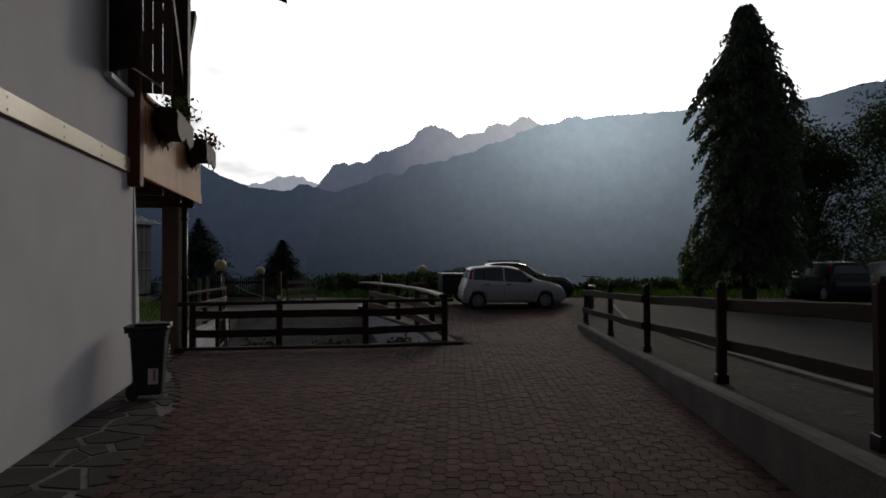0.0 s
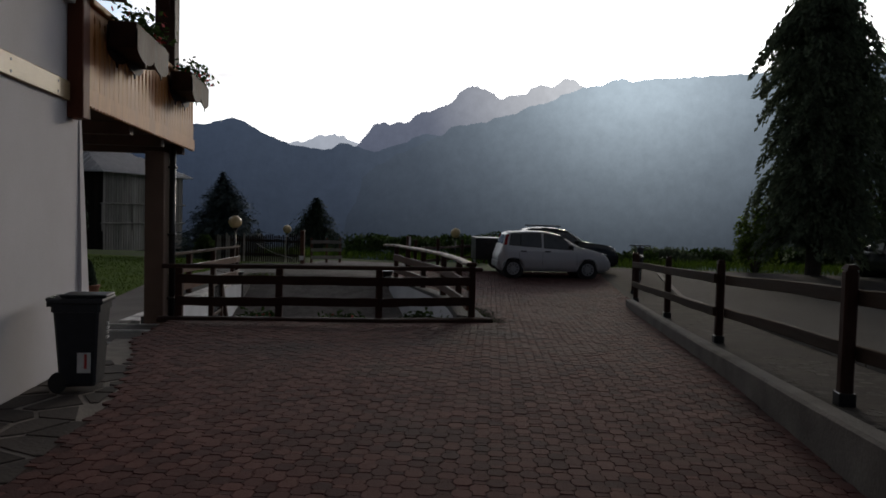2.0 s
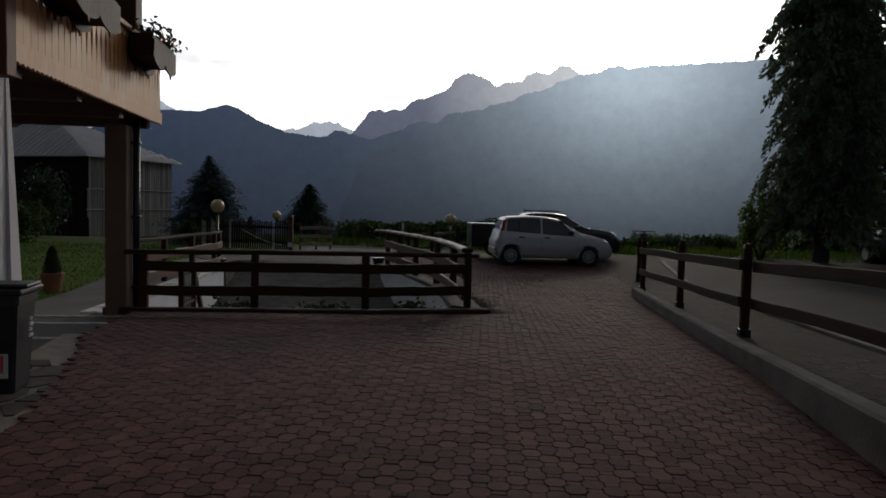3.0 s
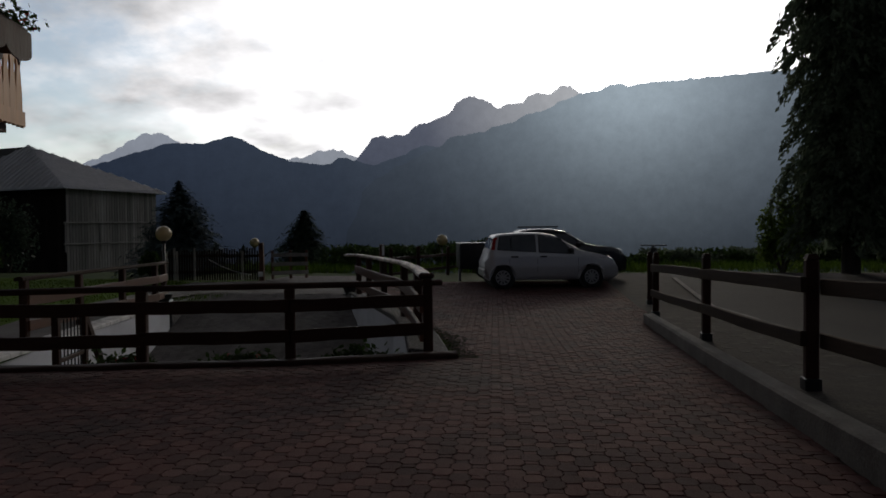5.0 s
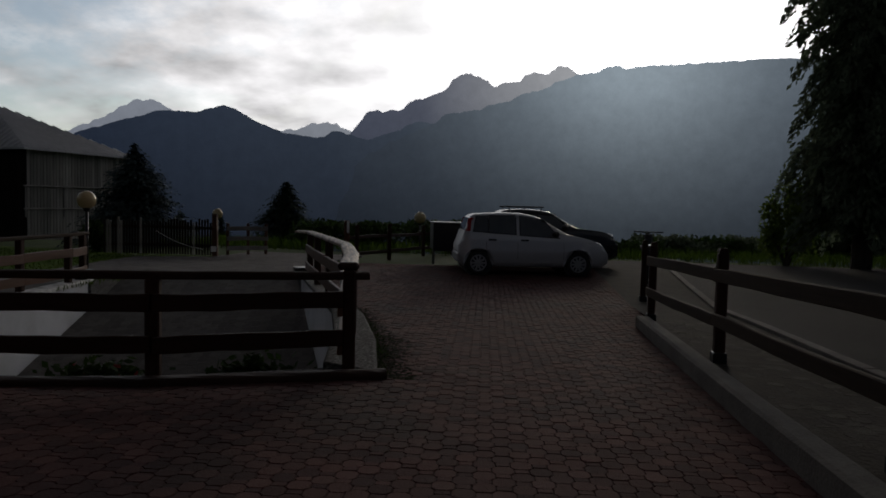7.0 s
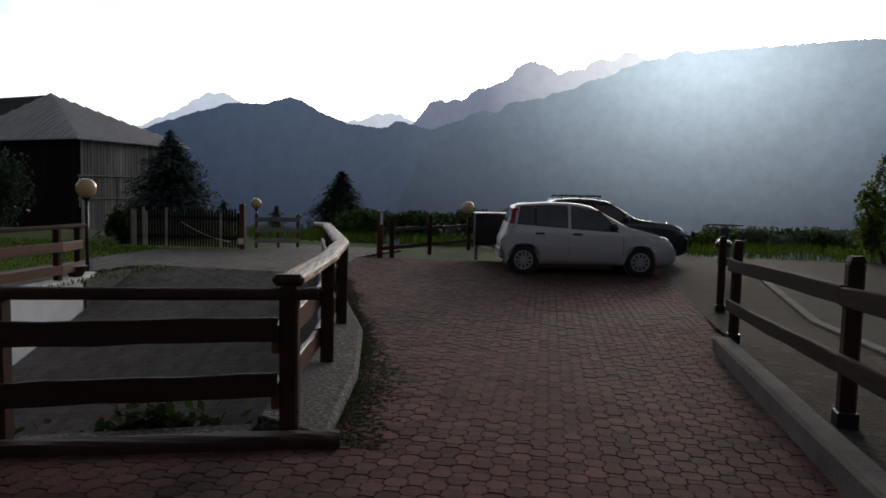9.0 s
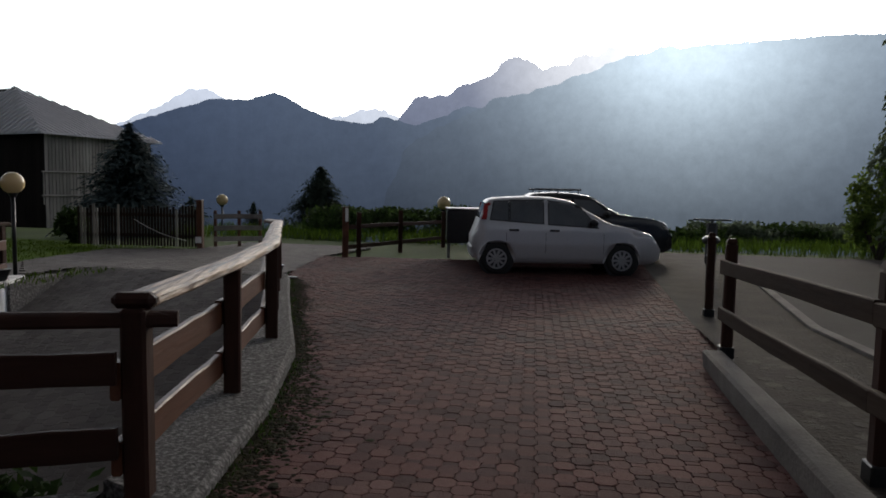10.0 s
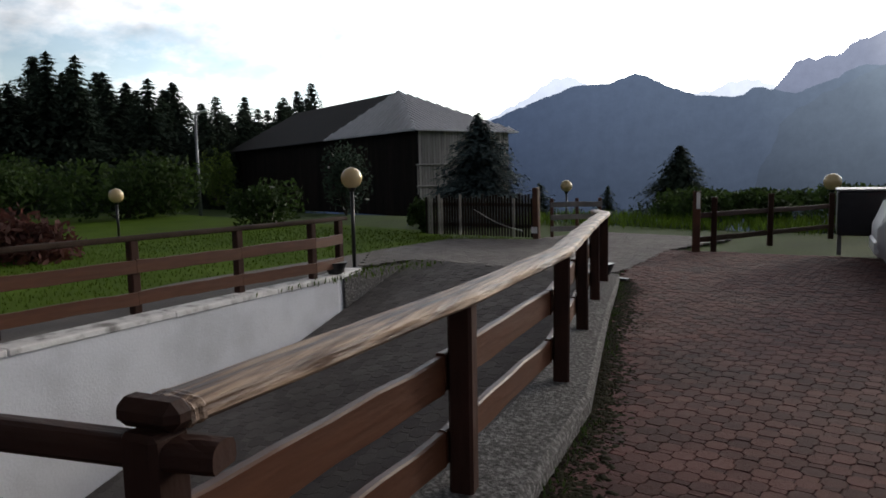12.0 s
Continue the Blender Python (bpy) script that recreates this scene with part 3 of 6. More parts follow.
# window with its shutters
bm = bmesh.new()
for y0, y1, z0, z1 in ((-0.92, -0.86, 3.42, 4.75), (-0.13, -0.07, 3.42, 4.75), (-0.86, -0.13, 3.42, 3.48), (-0.86, -0.13, 4.69, 4.75), (-0.52, -0.47, 3.48, 4.69)):
    box(bm, -0.14, -0.08, y0, y1, z0, z1)
bmesh.ops.transform(bm, matrix=H, verts=bm.verts)
win = structure("window_1", bm, WHITEPAINT, "white-framed upstairs window with open shutters", "window")
bm = bmesh.new()
box(bm, -0.12, -0.11, -0.86, -0.13, 3.48, 4.69)
bmesh.ops.transform(bm, matrix=H, verts=bm.verts)
part("pane", bm, DARKPANE, win)
bm = bmesh.new()
box(bm, -0.08, 0.07, -1.0, 0.0, 3.36, 3.42, bevel=0.006)
bmesh.ops.transform(bm, matrix=H, verts=bm.verts)
part("window_sill", bm, WHITEPAINT, win)


def shutter(hinge_y, turn, label):
    ob = thing("window_shutter", H @ pose(0.03, hinge_y, 3.44, 0, 0, turn), label, "shutter", "window shutters")
    for k in range(4):
        bm = bmesh.new()
        box(bm, 0.002 + k * 0.105, 0.104 + k * 0.105, -0.018, 0.018, 0, 1.28, bevel=0.004)
        part("plank", bm, SOFFIT if turn > 0 else GREYBOARD, ob)
    for z in (0.16, 1.06):
        bm = bmesh.new()
        box(bm, 0.02, 0.40, 0.019, 0.042, z, z + 0.09, bevel=0.003)
        part("batten", bm, REDWOOD, ob)
    bm = bmesh.new()
    beam(bm, (0.04, 0.032, 0.27), (0.38, 0.032, 1.04), 0.022, 0.07)
    part("brace", bm, REDWOOD, ob)
    bm = bmesh.new()
    tube(bm, (0.0, 0.0, -0.02), (0.0, 0.0, 1.3), 0.012, sides=8)
    part("hinge_pin", bm, BLACKMETAL, ob)
    return ob


shutter(-0.92, -35, "open wooden shutter with iron stay beside the window")
shutter(-0.06, 12, "brown wooden shutter standing open from the wall")
bm = bmesh.new()
tube(bm, (0.03, -0.9, 3.62), (0.34, -0.1, 3.50), 0.012, sides=8)
bmesh.ops.transform(bm, matrix=H, verts=bm.verts)
tagged(new("shutter_stay", finish("shutter_stay", bm, GREYMETAL)), "thin grey metal shutter stay bar", "stay bar")

# balcony
balcony = thing("balcony", H @ pose(0, 0, 0), "varnished larch balcony with scalloped fascia on brown beams", "balcony")
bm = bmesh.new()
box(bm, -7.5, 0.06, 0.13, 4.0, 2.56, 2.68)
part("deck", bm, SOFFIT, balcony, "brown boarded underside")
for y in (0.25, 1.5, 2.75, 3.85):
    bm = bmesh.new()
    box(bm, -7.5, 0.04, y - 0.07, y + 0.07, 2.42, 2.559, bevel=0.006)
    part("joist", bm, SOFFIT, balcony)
bm = bmesh.new()
box(bm, 0.0, 0.135, -0.14, 0.02, 2.38, 4.15, bevel=0.008)
part("corner_post", bm, REDWOOD, balcony, "red-brown corner post")


def fascia(bm, length):
    """A plank with a scalloped lower edge, along y."""
    n = int(length / 0.0125)
    lower = [(k * length / n, 2.49 + 0.022 * abs(math.sin(math.pi * k * length / n / 0.085))) for k in range(n + 1)]
    a = [[bm.verts.new((x, y, z)) for y, z in lower] for x in (0.10, 0.132)]
    b = [[bm.verts.new((x, y, 2.66)) for y, z in lower] for x in (0.10, 0.132)]
    for k in range(n):
        bm.faces.new((a[1][k], a[1][k + 1], b[1][k + 1], b[1][k]))
        bm.faces.new((a[0][k + 1], a[0][k], b[0][k], b[0][k + 1]))
        bm.faces.new((a[0][k], a[0][k + 1], a[1][k + 1], a[1][k]))
        bm.faces.new((b[0][k + 1], b[0][k], b[1][k], b[1][k + 1]))
    for k in (0, n):
        bm.faces.new((a[0][k], a[1][k], b[1][k], b[0][k]))


bm = bmesh.new()
fascia(bm, 4.12)
part("fascia", bm, LARCH, balcony, "scalloped larch fascia")


def baluster(bm, y0, w):
    """A flat board with waisted, pierced sides."""
    left, right = [], []
    for k in range(25):
        z = 2.66 + 0.74 * k / 24
        u = k / 24
        waist = 0.030 * (u - 0.26) / 0.34 if 0.26 < u <= 0.60 else (0.030 * (0.78 - u) / 0.18 if 0.60 < u < 0.78 else 0)
        waist += 0.02 * max(0, math.sin(math.pi * (u - 0.80) / 0.12)) if 0.80 < u < 0.92 else 0
        left.append((y0 + 0.002 + waist, z))
        right.append((y0 + w - 0.002 - waist, z))
    vs = [[[bm.verts.new((x, y, z)) for y, z in side] for side in (left, right)] for x in (0.098, 0.12)]
    for k in range(24):
        for p in (0, 1):
            bm.faces.new((vs[p][0][k], vs[p][1][k], vs[p][1][k + 1], vs[p][0][k + 1]))
            bm.faces.new((vs[0][p][k], vs[1][p][k], vs[1][p][k + 1], vs[0][p][k + 1]))


for k in range(31):
    bm = bmesh.new()
    baluster(bm, 0.03 + k * 0.131, 0.131)
    part("baluster_board", bm, LARCH, balcony)
for k in range(52):
    bm = bmesh.new()
    baluster(bm, 0.0, 0.131)
    bmesh.ops.transform(bm, matrix=pose(-7.0 + k * 0.131, 3.96, 0, 0, 0, -90) @ pose(0, 0, 0), verts=bm.verts)
    part("baluster_board", bm, LARCH, balcony)
bm = bmesh.new()
box(bm, 0.04, 0.17, 0.0, 4.16, 3.40, 3.46, bevel=0.01)
part("handrail", bm, LARCH, balcony)
bm = bmesh.new()
box(bm, 0.02, 0.095, 0.02, 4.05, 3.28, 3.36, bevel=0.006)
part("inner_rail", bm, REDWOOD, balcony)
bm = bmesh.new()
box(bm, -7.5, 0.03, 4.02, 4.15, 3.40, 3.46, bevel=0.01)
part("front_handrail", bm, LARCH, balcony)
bm = bmesh.new()
box(bm, -0.22, 0.04, 3.30, 3.56, 2.69, 6.97, bevel=0.01)
part("roof_post", bm, DARKWOOD, balcony, "dark upright roof post")
bm = bmesh.new()
beam(bm, (-0.09, 3.35, 4.35), (-0.09, 2.1, 5.9), 0.14, 0.16, 0.01)
part("roof_brace", bm, DARKWOOD, balcony)
bm = bmesh.new()
beam(bm, (-0.09, 3.52, 4.6), (-0.09, 4.5, 5.9), 0.14, 0.16, 0.01)
part("roof_brace", bm, DARKWOOD, balcony)

bm = bmesh.new()
box(bm, -0.37, -0.11, 3.42, 3.70, -0.05, 2.419, bevel=0.012)
col = tagged(new("column", finish("column", bm, COLUMN)), "tan plastered square column under the balcony", "column")
col.matrix_world = H
bm = bmesh.new()
tube(bm, (-0.06, 3.66, 0.0), (-0.06, 3.66, 2.5), 0.045, sides=14)
pipe = thing("drainpipe", H, "black metal drainpipe beside the column", "drainpipe")
part("pipe", bm, BLACKMETAL, pipe, smooth=True)
for z in (0.35, 1.25, 2.2):
    bm = bmesh.new()
    box(bm, -0.115, -0.005, 3.60, 3.72, z, z + 0.035, bevel=0.004)
    part("bracket", bm, BLACKMETAL, pipe)

# roof of the house, dark eaves
roof = thing("house_roof", H, "dark wooden roof with wide eaves over the balcony", "roof")
bm = bmesh.new()
m = Matrix.Identity(4)
for sgn, x0, x1 in ((1, -4.6, 1.5), (-1, -10.8, -4.6)):
    for y0, y1, z in ((-16, 5.6, 0),):
        za, zb = (8.9, 6.6) if sgn > 0 else (6.6, 8.9)
        v = [bm.verts.new(p) for p in ((x0, y0, za), (x1, y0, zb), (x1, y1, zb), (x0, y1, za), (x0, y0, za + 0.22), (x1, y0, zb + 0.22), (x1, y1, zb + 0.22), (x0, y1, za + 0.22))]
        for f in ((0, 1, 2, 3), (7, 6, 5, 4), (0, 4, 5, 1), (1, 5, 6, 2), (2, 6, 7, 3), (3, 7, 4, 0)):
            bm.faces.new([v[k] for k in f])
part("roof_slab", bm, OLDROOF, roof)
bm = bmesh.new()
box(bm, -0.17, 0.0, -15.5, 5.5, 6.98, 7.16, bevel=0.01)
part("purlin", bm, DARKWOOD, roof)

# ---- fences ----
def post(parent, x, y, z0, z1, w, mat, turn=0.0, cap=True):
    """A square post with a chamfered head."""
    bm = bmesh.new()
    box(bm, -w / 2, w / 2, -w / 2, w / 2, z0, z1, bevel=0.012)
    if cap:
        box(bm, -w / 2 - 0.006, w / 2 + 0.006, -w / 2 - 0.006, w / 2 + 0.006, z1 - 0.002, z1 + 0.02, bevel=0.009)
    bmesh.ops.transform(bm, matrix=pose(x, y, 0, random.uniform(-.6, .6), random.uniform(-.6, .6), turn), verts=bm.verts)
    return part("post", bm, mat, parent)


def rail(parent, a, b, width, height, mat, name="rail", label=""):
    """A slightly warped board between two places, modelled along its own x."""
    a, b = Vector(a), Vector(b)
    d = b - a
    n = 6
    bm = bmesh.new()
    rows = []
    sag, ph = random.uniform(-.008, .008), random.uniform(0, 6)
    for k in range(n + 1):
        u = k / n
        o = sag * math.sin(math.pi * u) + 0.003 * math.sin(ph + 9 * u)
        w, h, c = width / 2, height / 2 + 0.003 * math.sin(ph + 17 * u), 0.007
        rows.append([bm.verts.new((d.length * u, y, z + o)) for y, z in ((-w, -h + c), (-w, h - c), (-w + c, h), (w - c, h), (w, h - c), (w, -h + c), (w - c, -h), (-w + c, -h))])
    for p, q in zip(rows, rows[1:]):
        for k in range(8):
            bm.faces.new((p[k], p[(k + 1) % 8], q[(k + 1) % 8], q[k]))
    bm.faces.new(rows[0])
    bm.faces.new(rows[-1][::-1])
    ob = part(name, bm, mat, parent, label)
    x = d.normalized()
    side = Vector((-d.y, d.x, 0)).normalized()
    up = x.cross(side)
    m = Matrix(((x.x, side.x, up.x, 0), (x.y, side.y, up.y, 0), (x.z, side.z, up.z, 0), (0, 0, 0, 1)))
    m.translation = a
    ob.matrix_local = m
    return ob


def log(parent, pts, w, h, mat, name, label=""):
    """A half-round rail that follows the points."""
    bm = bmesh.new()
    fine = []
    for a, b in zip(pts, pts[1:]):
        a, b = Vector(a), Vector(b)
        for k in range(6):
            fine.append(a.lerp(b, k / 6))
    fine.append(Vector(pts[-1]))
    rows = []
    for k, p in enumerate(fine):
        d = fine[min(k + 1, len(fine) - 1)] - fine[max(k - 1, 0)]
        side = Vector((-d.y, d.x, 0)).normalized()
        grow = 1 + 0.05 * math.sin(k * 1.7) + random.uniform(-.03, .03)
        ring = []
        for j in range(11):
            ang = math.pi * j / 10
            ring.append(p + side * math.cos(ang) * w / 2 * grow + Vector((0, 0, h * (max(math.sin(ang), 0) ** 0.55) * (0.95 + random.uniform(-.04, .05)))))
        ring.append(p - side * w * 0.42 * grow - Vector((0, 0, 0.012)))
        ring.append(p + side * w * 0.42 * grow - Vector((0, 0, 0.012)))
        rows.append([bm.verts.new(v) for v in ring])
    for a, b in zip(rows, rows[1:]):
        for k in range(len(a)):
            bm.faces.new((a[k], a[(k + 1) % len(a)], b[(k + 1) % len(a)], b[k]))
    bm.faces.new(rows[0])
    bm.faces.new(rows[-1][::-1])
    return part(name, bm, mat, parent, label, smooth=False)


# fence above the ramp
FP = [(-4.68, 13.97), (-3.40, 14.38), (-2.03, 14.72), (-0.75, 15.3)]
fence = thing("ramp_fence", pose(0, 0, 0), "dark brown wooden rail fence along the ramp edge", "fence", "fences of the yard")
for x, y in FP[:3]:
    post(fence, x, y, 0.0, 0.838, 0.10, DARKWOOD, 16, cap=False)
for a, b in zip(FP, FP[1:]):
    a, b = Vector((*a, 0)), Vector((*b, 0))
    d = (b - a).normalized()
    nrm = Vector((-d.y, d.x, 0)) * -0.075
    for z in (0.673, 0.375):
        p, q = a + nrm, b + nrm - d * (0.0 if b.x < -1 else 0.06)
        rail(fence, (p.x, p.y, z + random.uniform(-.008, .008)), (q.x - d.x * 0.004, q.y - d.y * 0.004, z + random.uniform(-.008, .008)), 0.035, 0.125, DARKRAIL)
log(fence, [(-4.9, 13.92, 0.825), (-3.4, 14.38, 0.84), (-2.03, 14.72, 0.845), (-0.75, 15.3, 0.832), (-0.62, 15.37, 0.832)], 0.09, 0.05, DARKRAIL, "top_rail")
log(fence, [(-4.9, 13.82, 0.10), (-3.4, 14.26, 0.095), (-2.03, 14.6, 0.09), (-0.75, 15.14, 0.085), (-0.45, 15.26, 0.08)], 0.17, 0.07, DARKRAIL, "base_log", "dark log lying along the edge")

# handrail fence on the concrete base
hand_fence = thing("handrail_fence", pose(0, 0, 0), "brown wooden fence with a worn half-log handrail", "fence", "fences of the yard")
base = [0.15, 0.14, 0.13, 0.12, 0.11, 0.10]
for k, ((x, y), z) in enumerate(zip(HP, base)):
    post(hand_fence, x, y, z - 0.03, 0.893, 0.098, DARKWOOD, 15 + 8 * min(k, 2), cap=False)
for (xa, ya), (xb, yb) in zip(HP, HP[1:]):
    d = Vector((xb - xa, yb - ya, 0)).normalized()
    o = Vector((-d.y, d.x, 0)) * 0.07
    for z, h in ((0.61, 0.15), (0.31, 0.14)):
        rail(hand_fence, (xa + o.x - d.x * 0.05, ya + o.y - d.y * 0.05, z + random.uniform(-.006, .006)), (xb + o.x - d.x * 0.054, yb + o.y - d.y * 0.054, z + random.uniform(-.006, .006)), 0.04, h, BROWNBOARD)
bm = bmesh.new()
beam(bm, (-0.752, 15.268, 0.922), (-0.775, 15.338, 0.922), 0.165, 0.062, 0.022)
part("rail_end", bm, DARKWOOD, hand_fence, "dark rounded end of the handrail")
log(hand_fence, [(-0.772, 15.328, 0.9), (-0.785, 15.375, 0.9)] + [(x, y, 0.9) for x, y in HP[1:4]] + [(-2.81, 20.9, 0.895), (-3.34, 22.1, 0.885), (-3.75, 22.66, 0.87)], 0.15, 0.05, RAILTOP, "handrail", "half-log handrail worn pale on top")

# fence above the white wall
LF = [(-6.50, 16.6), (-6.70, 18.0), (-6.89, 19.39), (-7.02, 20.64), (-7.22, 21.30)]
wall_fence = thing("wall_fence", pose(0, 0, 0), "brown three-rail wooden fence above the white wall", "fence", "fences of the yard")
for x, y in LF:
    post(wall_fence, x, y, -0.02, 0.78, 0.10, DARKWOOD, 8, cap=False)
for (xa, ya), (xb, yb) in zip(LF, LF[1:]):
    for z in (0.50, 0.16):
        rail(wall_fence, (xa + 0.07, ya, z), (xb + 0.07, yb - 0.004, z + random.uniform(-.01, .01)), 0.035, 0.14, BROWNBOARD)
log(wall_fence, [(-6.49, 16.5, 0.78)] + [(x, y, 0.78) for x, y in LF] + [(-7.26, 21.45, 0.775)], 0.13, 0.05, GREYBOARD, "top_rail")

# fence along the road
road_fence = thing("road_fence", pose(0, 0, 0), "weathered brown post and rail fence along the road", "fence", "fences of the yard")
RP = [(2.36, -1.5), (2.36, 1.5), (2.36, 4.4), (2.35, 7.35), (2.33, 10.12), (2.31, 13.4), (2.22, 16.15), (2.10, 18.8), (2.38, 21.25)]
tops = {}
for x, y in RP:
    z = verge_z(0, y)
    tops[y] = z + 0.90
    bm = bmesh.new()
    w = 0.044
    box(bm, -w, w, -w, w, z - 0.05, z + 0.93, bevel=0.016)
    v = box(bm, -w, w, -w, w, z + 0.93, z + 0.965)
    for q in v:
        if q.co.z > z + 0.95:
            q.co.x *= 0.62
            q.co.y *= 0.62
    bmesh.ops.transform(bm, matrix=pose(x, y, 0, random.uniform(-.5, .5), random.uniform(-.5, .5), random.uniform(-4, 4)), verts=bm.verts)
    part("post", bm, DARKWOOD, road_fence)
    bm = bmesh.new()
    box(bm, -0.056, 0.056, -0.056, 0.056, z - 0.02, z + 0.09, pose(x, y, 0), bevel=0.006)
    part("post_shoe", bm, BLACKMETAL, road_fence)
for (xa, ya), (xb, yb) in zip(RP[:-1], RP[1:-1]):
    for dz, h in ((-0.150, 0.11), (-0.532, 0.105)):
        off = -0.064 if ya > 12 else 0.064
        rail(road_fence, (xa + off, ya - 0.03, tops[ya] + dz), (xb + off, yb - 0.035, tops[yb] + dz + random.uniform(-.02, .01)), 0.04, h, GREYBOARD)

# gate fence beyond the forecourt and the picket fence
far_fence = thing("gate_fence", pose(0, 0, 0), "dark wooden fence running from the gate post", "fence", "fences of the yard")
GP = [(-3.88, 26.45, 1.02), (-3.74, 26.9, 0.9), (-3.24, 28.45, 0.92), (-2.62, 30.4, 0.86), (-1.9, 31.6, 0.86)]
for x, y, h in GP:
    post(far_fence, x, y, -0.05, h, 0.13 if h > 1 else 0.10, BROWNBOARD if h > 1 else DARKWOOD, 20)
for (xa, ya, _), (xb, yb, _) in zip(GP, GP[1:]):
    for z in (0.62, 0.2):
        rail(far_fence, (xa, ya + 0.06, z), (xb, yb + 0.06, z), 0.04, 0.09, GREYBOARD if z < 0.5 else DARKRAIL)
bm = bmesh.new()
box(bm, -0.03, 0.03, -0.075, -0.066, 0.74, 1.02, pose(-3.85, 26.45, 0, 0, 0, 20))
part("plate", bm, WHITEPAINT, far_fence, "small white plate on the gate post")

picket = thing("picket_fence", pose(0, 0, 0), "dark picket fence hung with a pale chain", "fence", "fences of the yard")
A, B = Vector((-10.55, 26.9, 0)), Vector((-7.62, 27.25, 0))
n = 40
for k in range(n + 1):
    p = A.lerp(B, k / n)
    bm = bmesh.new()
    h = 0.92 + random.uniform(-.06, .06)
    box(bm, -0.024, 0.024, -0.009, 0.009, 0.02, h, pose(p.x, p.y, 0, 0, 0, 7 + random.uniform(-3, 3)))
    part("picket", bm, BARNWOOD if random.random() < 0.86 else GREYLATH, picket)
for z in (0.25, 0.72):
    rail(picket, (A.x, A.y + 0.03, z), (B.x, B.y + 0.03, z), 0.03, 0.08, DARKRAIL)
post(picket, -7.62, 27.2, -0.05, 1.08, 0.13, BROWNBOARD, 7)
bm = bmesh.new()
for k in range(26):
    u = k / 25
    p = Vector((-9.1, 26.98, 0.62)).lerp(Vector((-7.9, 27.1, 0.18)), u)
    ball(bm, p + Vector((0, -0.06, -0.07 * math.sin(math.pi * u))), 0.014, 6, 4)
part("chain", bm, WHITEPAINT, picket, "pale hanging chain")
bm = bmesh.new()
box(bm, -0.07, 0.07, -0.085, -0.075, 0.12, 0.26, pose(-7.64, 27.2, 0, 0, 0, 7))
part("notice", bm, WHITEPAINT, picket, "small white notice")
gate = thing("wooden_gate", pose(-7.45, 27.4, 0, 0, 0, 38), "open pale brown wooden field gate leaf", "gate")
for z in (0.2, 0.45, 0.72):
    rail(gate, (0.05, 0, z), (1.15, 0, z), 0.035, 0.11, GREYLATH)
for x in (0.08, 0.62, 1.1):
    post(gate, x, 0.03, 0.02, 0.86, 0.07, BROWNBOARD, 0, cap=False)


# ---- slate slabs by the house ----
def clip(poly, px, py, nx, ny):
    out = []
    for (xa, ya), (xb, yb) in zip(poly, poly[1:] + poly[:1]):
        da, db = (xa - px) * nx + (ya - py) * ny, (xb - px) * nx + (yb - py) * ny
        if da <= 0:
            out.append((xa, ya))
        if da * db < 0:
            k = da / (da - db)
            out.append((xa + (xb - xa) * k, ya + (yb - ya) * k))
    return out


bm = bmesh.new()
strip = [(0.0, -15), (1.02, -15), (0.95, -1.2), (0.70, 0.25), (0.25, 1.45), (-0.1, 1.45), (0.0, 0.3)]
f = bm.faces.new([bm.verts.new((x, y, 0.163)) for x, y in strip])
bmesh.ops.transform(bm, matrix=H, verts=bm.verts)
slabs = structure("pavement_slabs", bm, MORTAR, "crazy-paved slate strip with pale joints", "pavement")
rnd = random.Random(7)
seeds = [(0.14 + 0.29 * i + rnd.uniform(-.13, .13), -14.9 + 0.36 * j + rnd.uniform(-.16, .16)) for i in range(3) for j in range(43)]
for k, (sx, sy) in enumerate(seeds):
    cell = [(sx - 0.6, sy - 0.6), (sx + 0.6, sy - 0.6), (sx + 0.6, sy + 0.6), (sx - 0.6, sy + 0.6)]
    for j, (ox, oy) in enumerate(seeds):
        if j != k and abs(oy - sy) < 1.2:
            dx, dy = ox - sx, oy - sy
            l = math.hypot(dx, dy)
            gap = 0.014 + 0.008 * ((j + k) % 3)
            cell = clip(cell, sx + dx / 2 - dx / l * gap, sy + dy / 2 - dy / l * gap, dx, dy)
            if len(cell) < 3:
                break
    for px, py, nx, ny in ((0.01, 0, -1, 0), (0.82 if sy < -1.5 else 0.66, 0, 1, 0), (0, 0.26, 0, 1), (0, -14.95, 0, -1)):
        if len(cell) >= 3:
            cell = clip(cell, px, py, nx, ny)
    if len(cell) < 3 or abs(sum(a[0] * b[1] - b[0] * a[1] for a, b in zip(cell, cell[1:] + cell[:1]))) < 0.03:
        continue
    bm = bmesh.new()
    cx, cy = sum(p[0] for p in cell) / len(cell), sum(p[1] for p in cell) / len(cell)
    lo = [bm.verts.new((x - cx, y - cy, -0.03)) for x, y in cell]
    up = [bm.verts.new(((x - cx) * 0.975, (y - cy) * 0.975, 0.004 + rnd.uniform(-.001, .001))) for x, y in cell]
    md = [bm.verts.new((x - cx, y - cy, -0.003)) for x, y in cell]
    for p, q in ((lo, md), (md, up)):
        for i in range(len(cell)):
            bm.faces.new((p[i], p[(i + 1) % len(cell)], q[(i + 1) % len(cell)], q[i]))
    bm.faces.new(up)
    ob = part("slab", bm, SLATE, slabs)
    ob.matrix_local = H @ pose(cx, cy, 0.168)

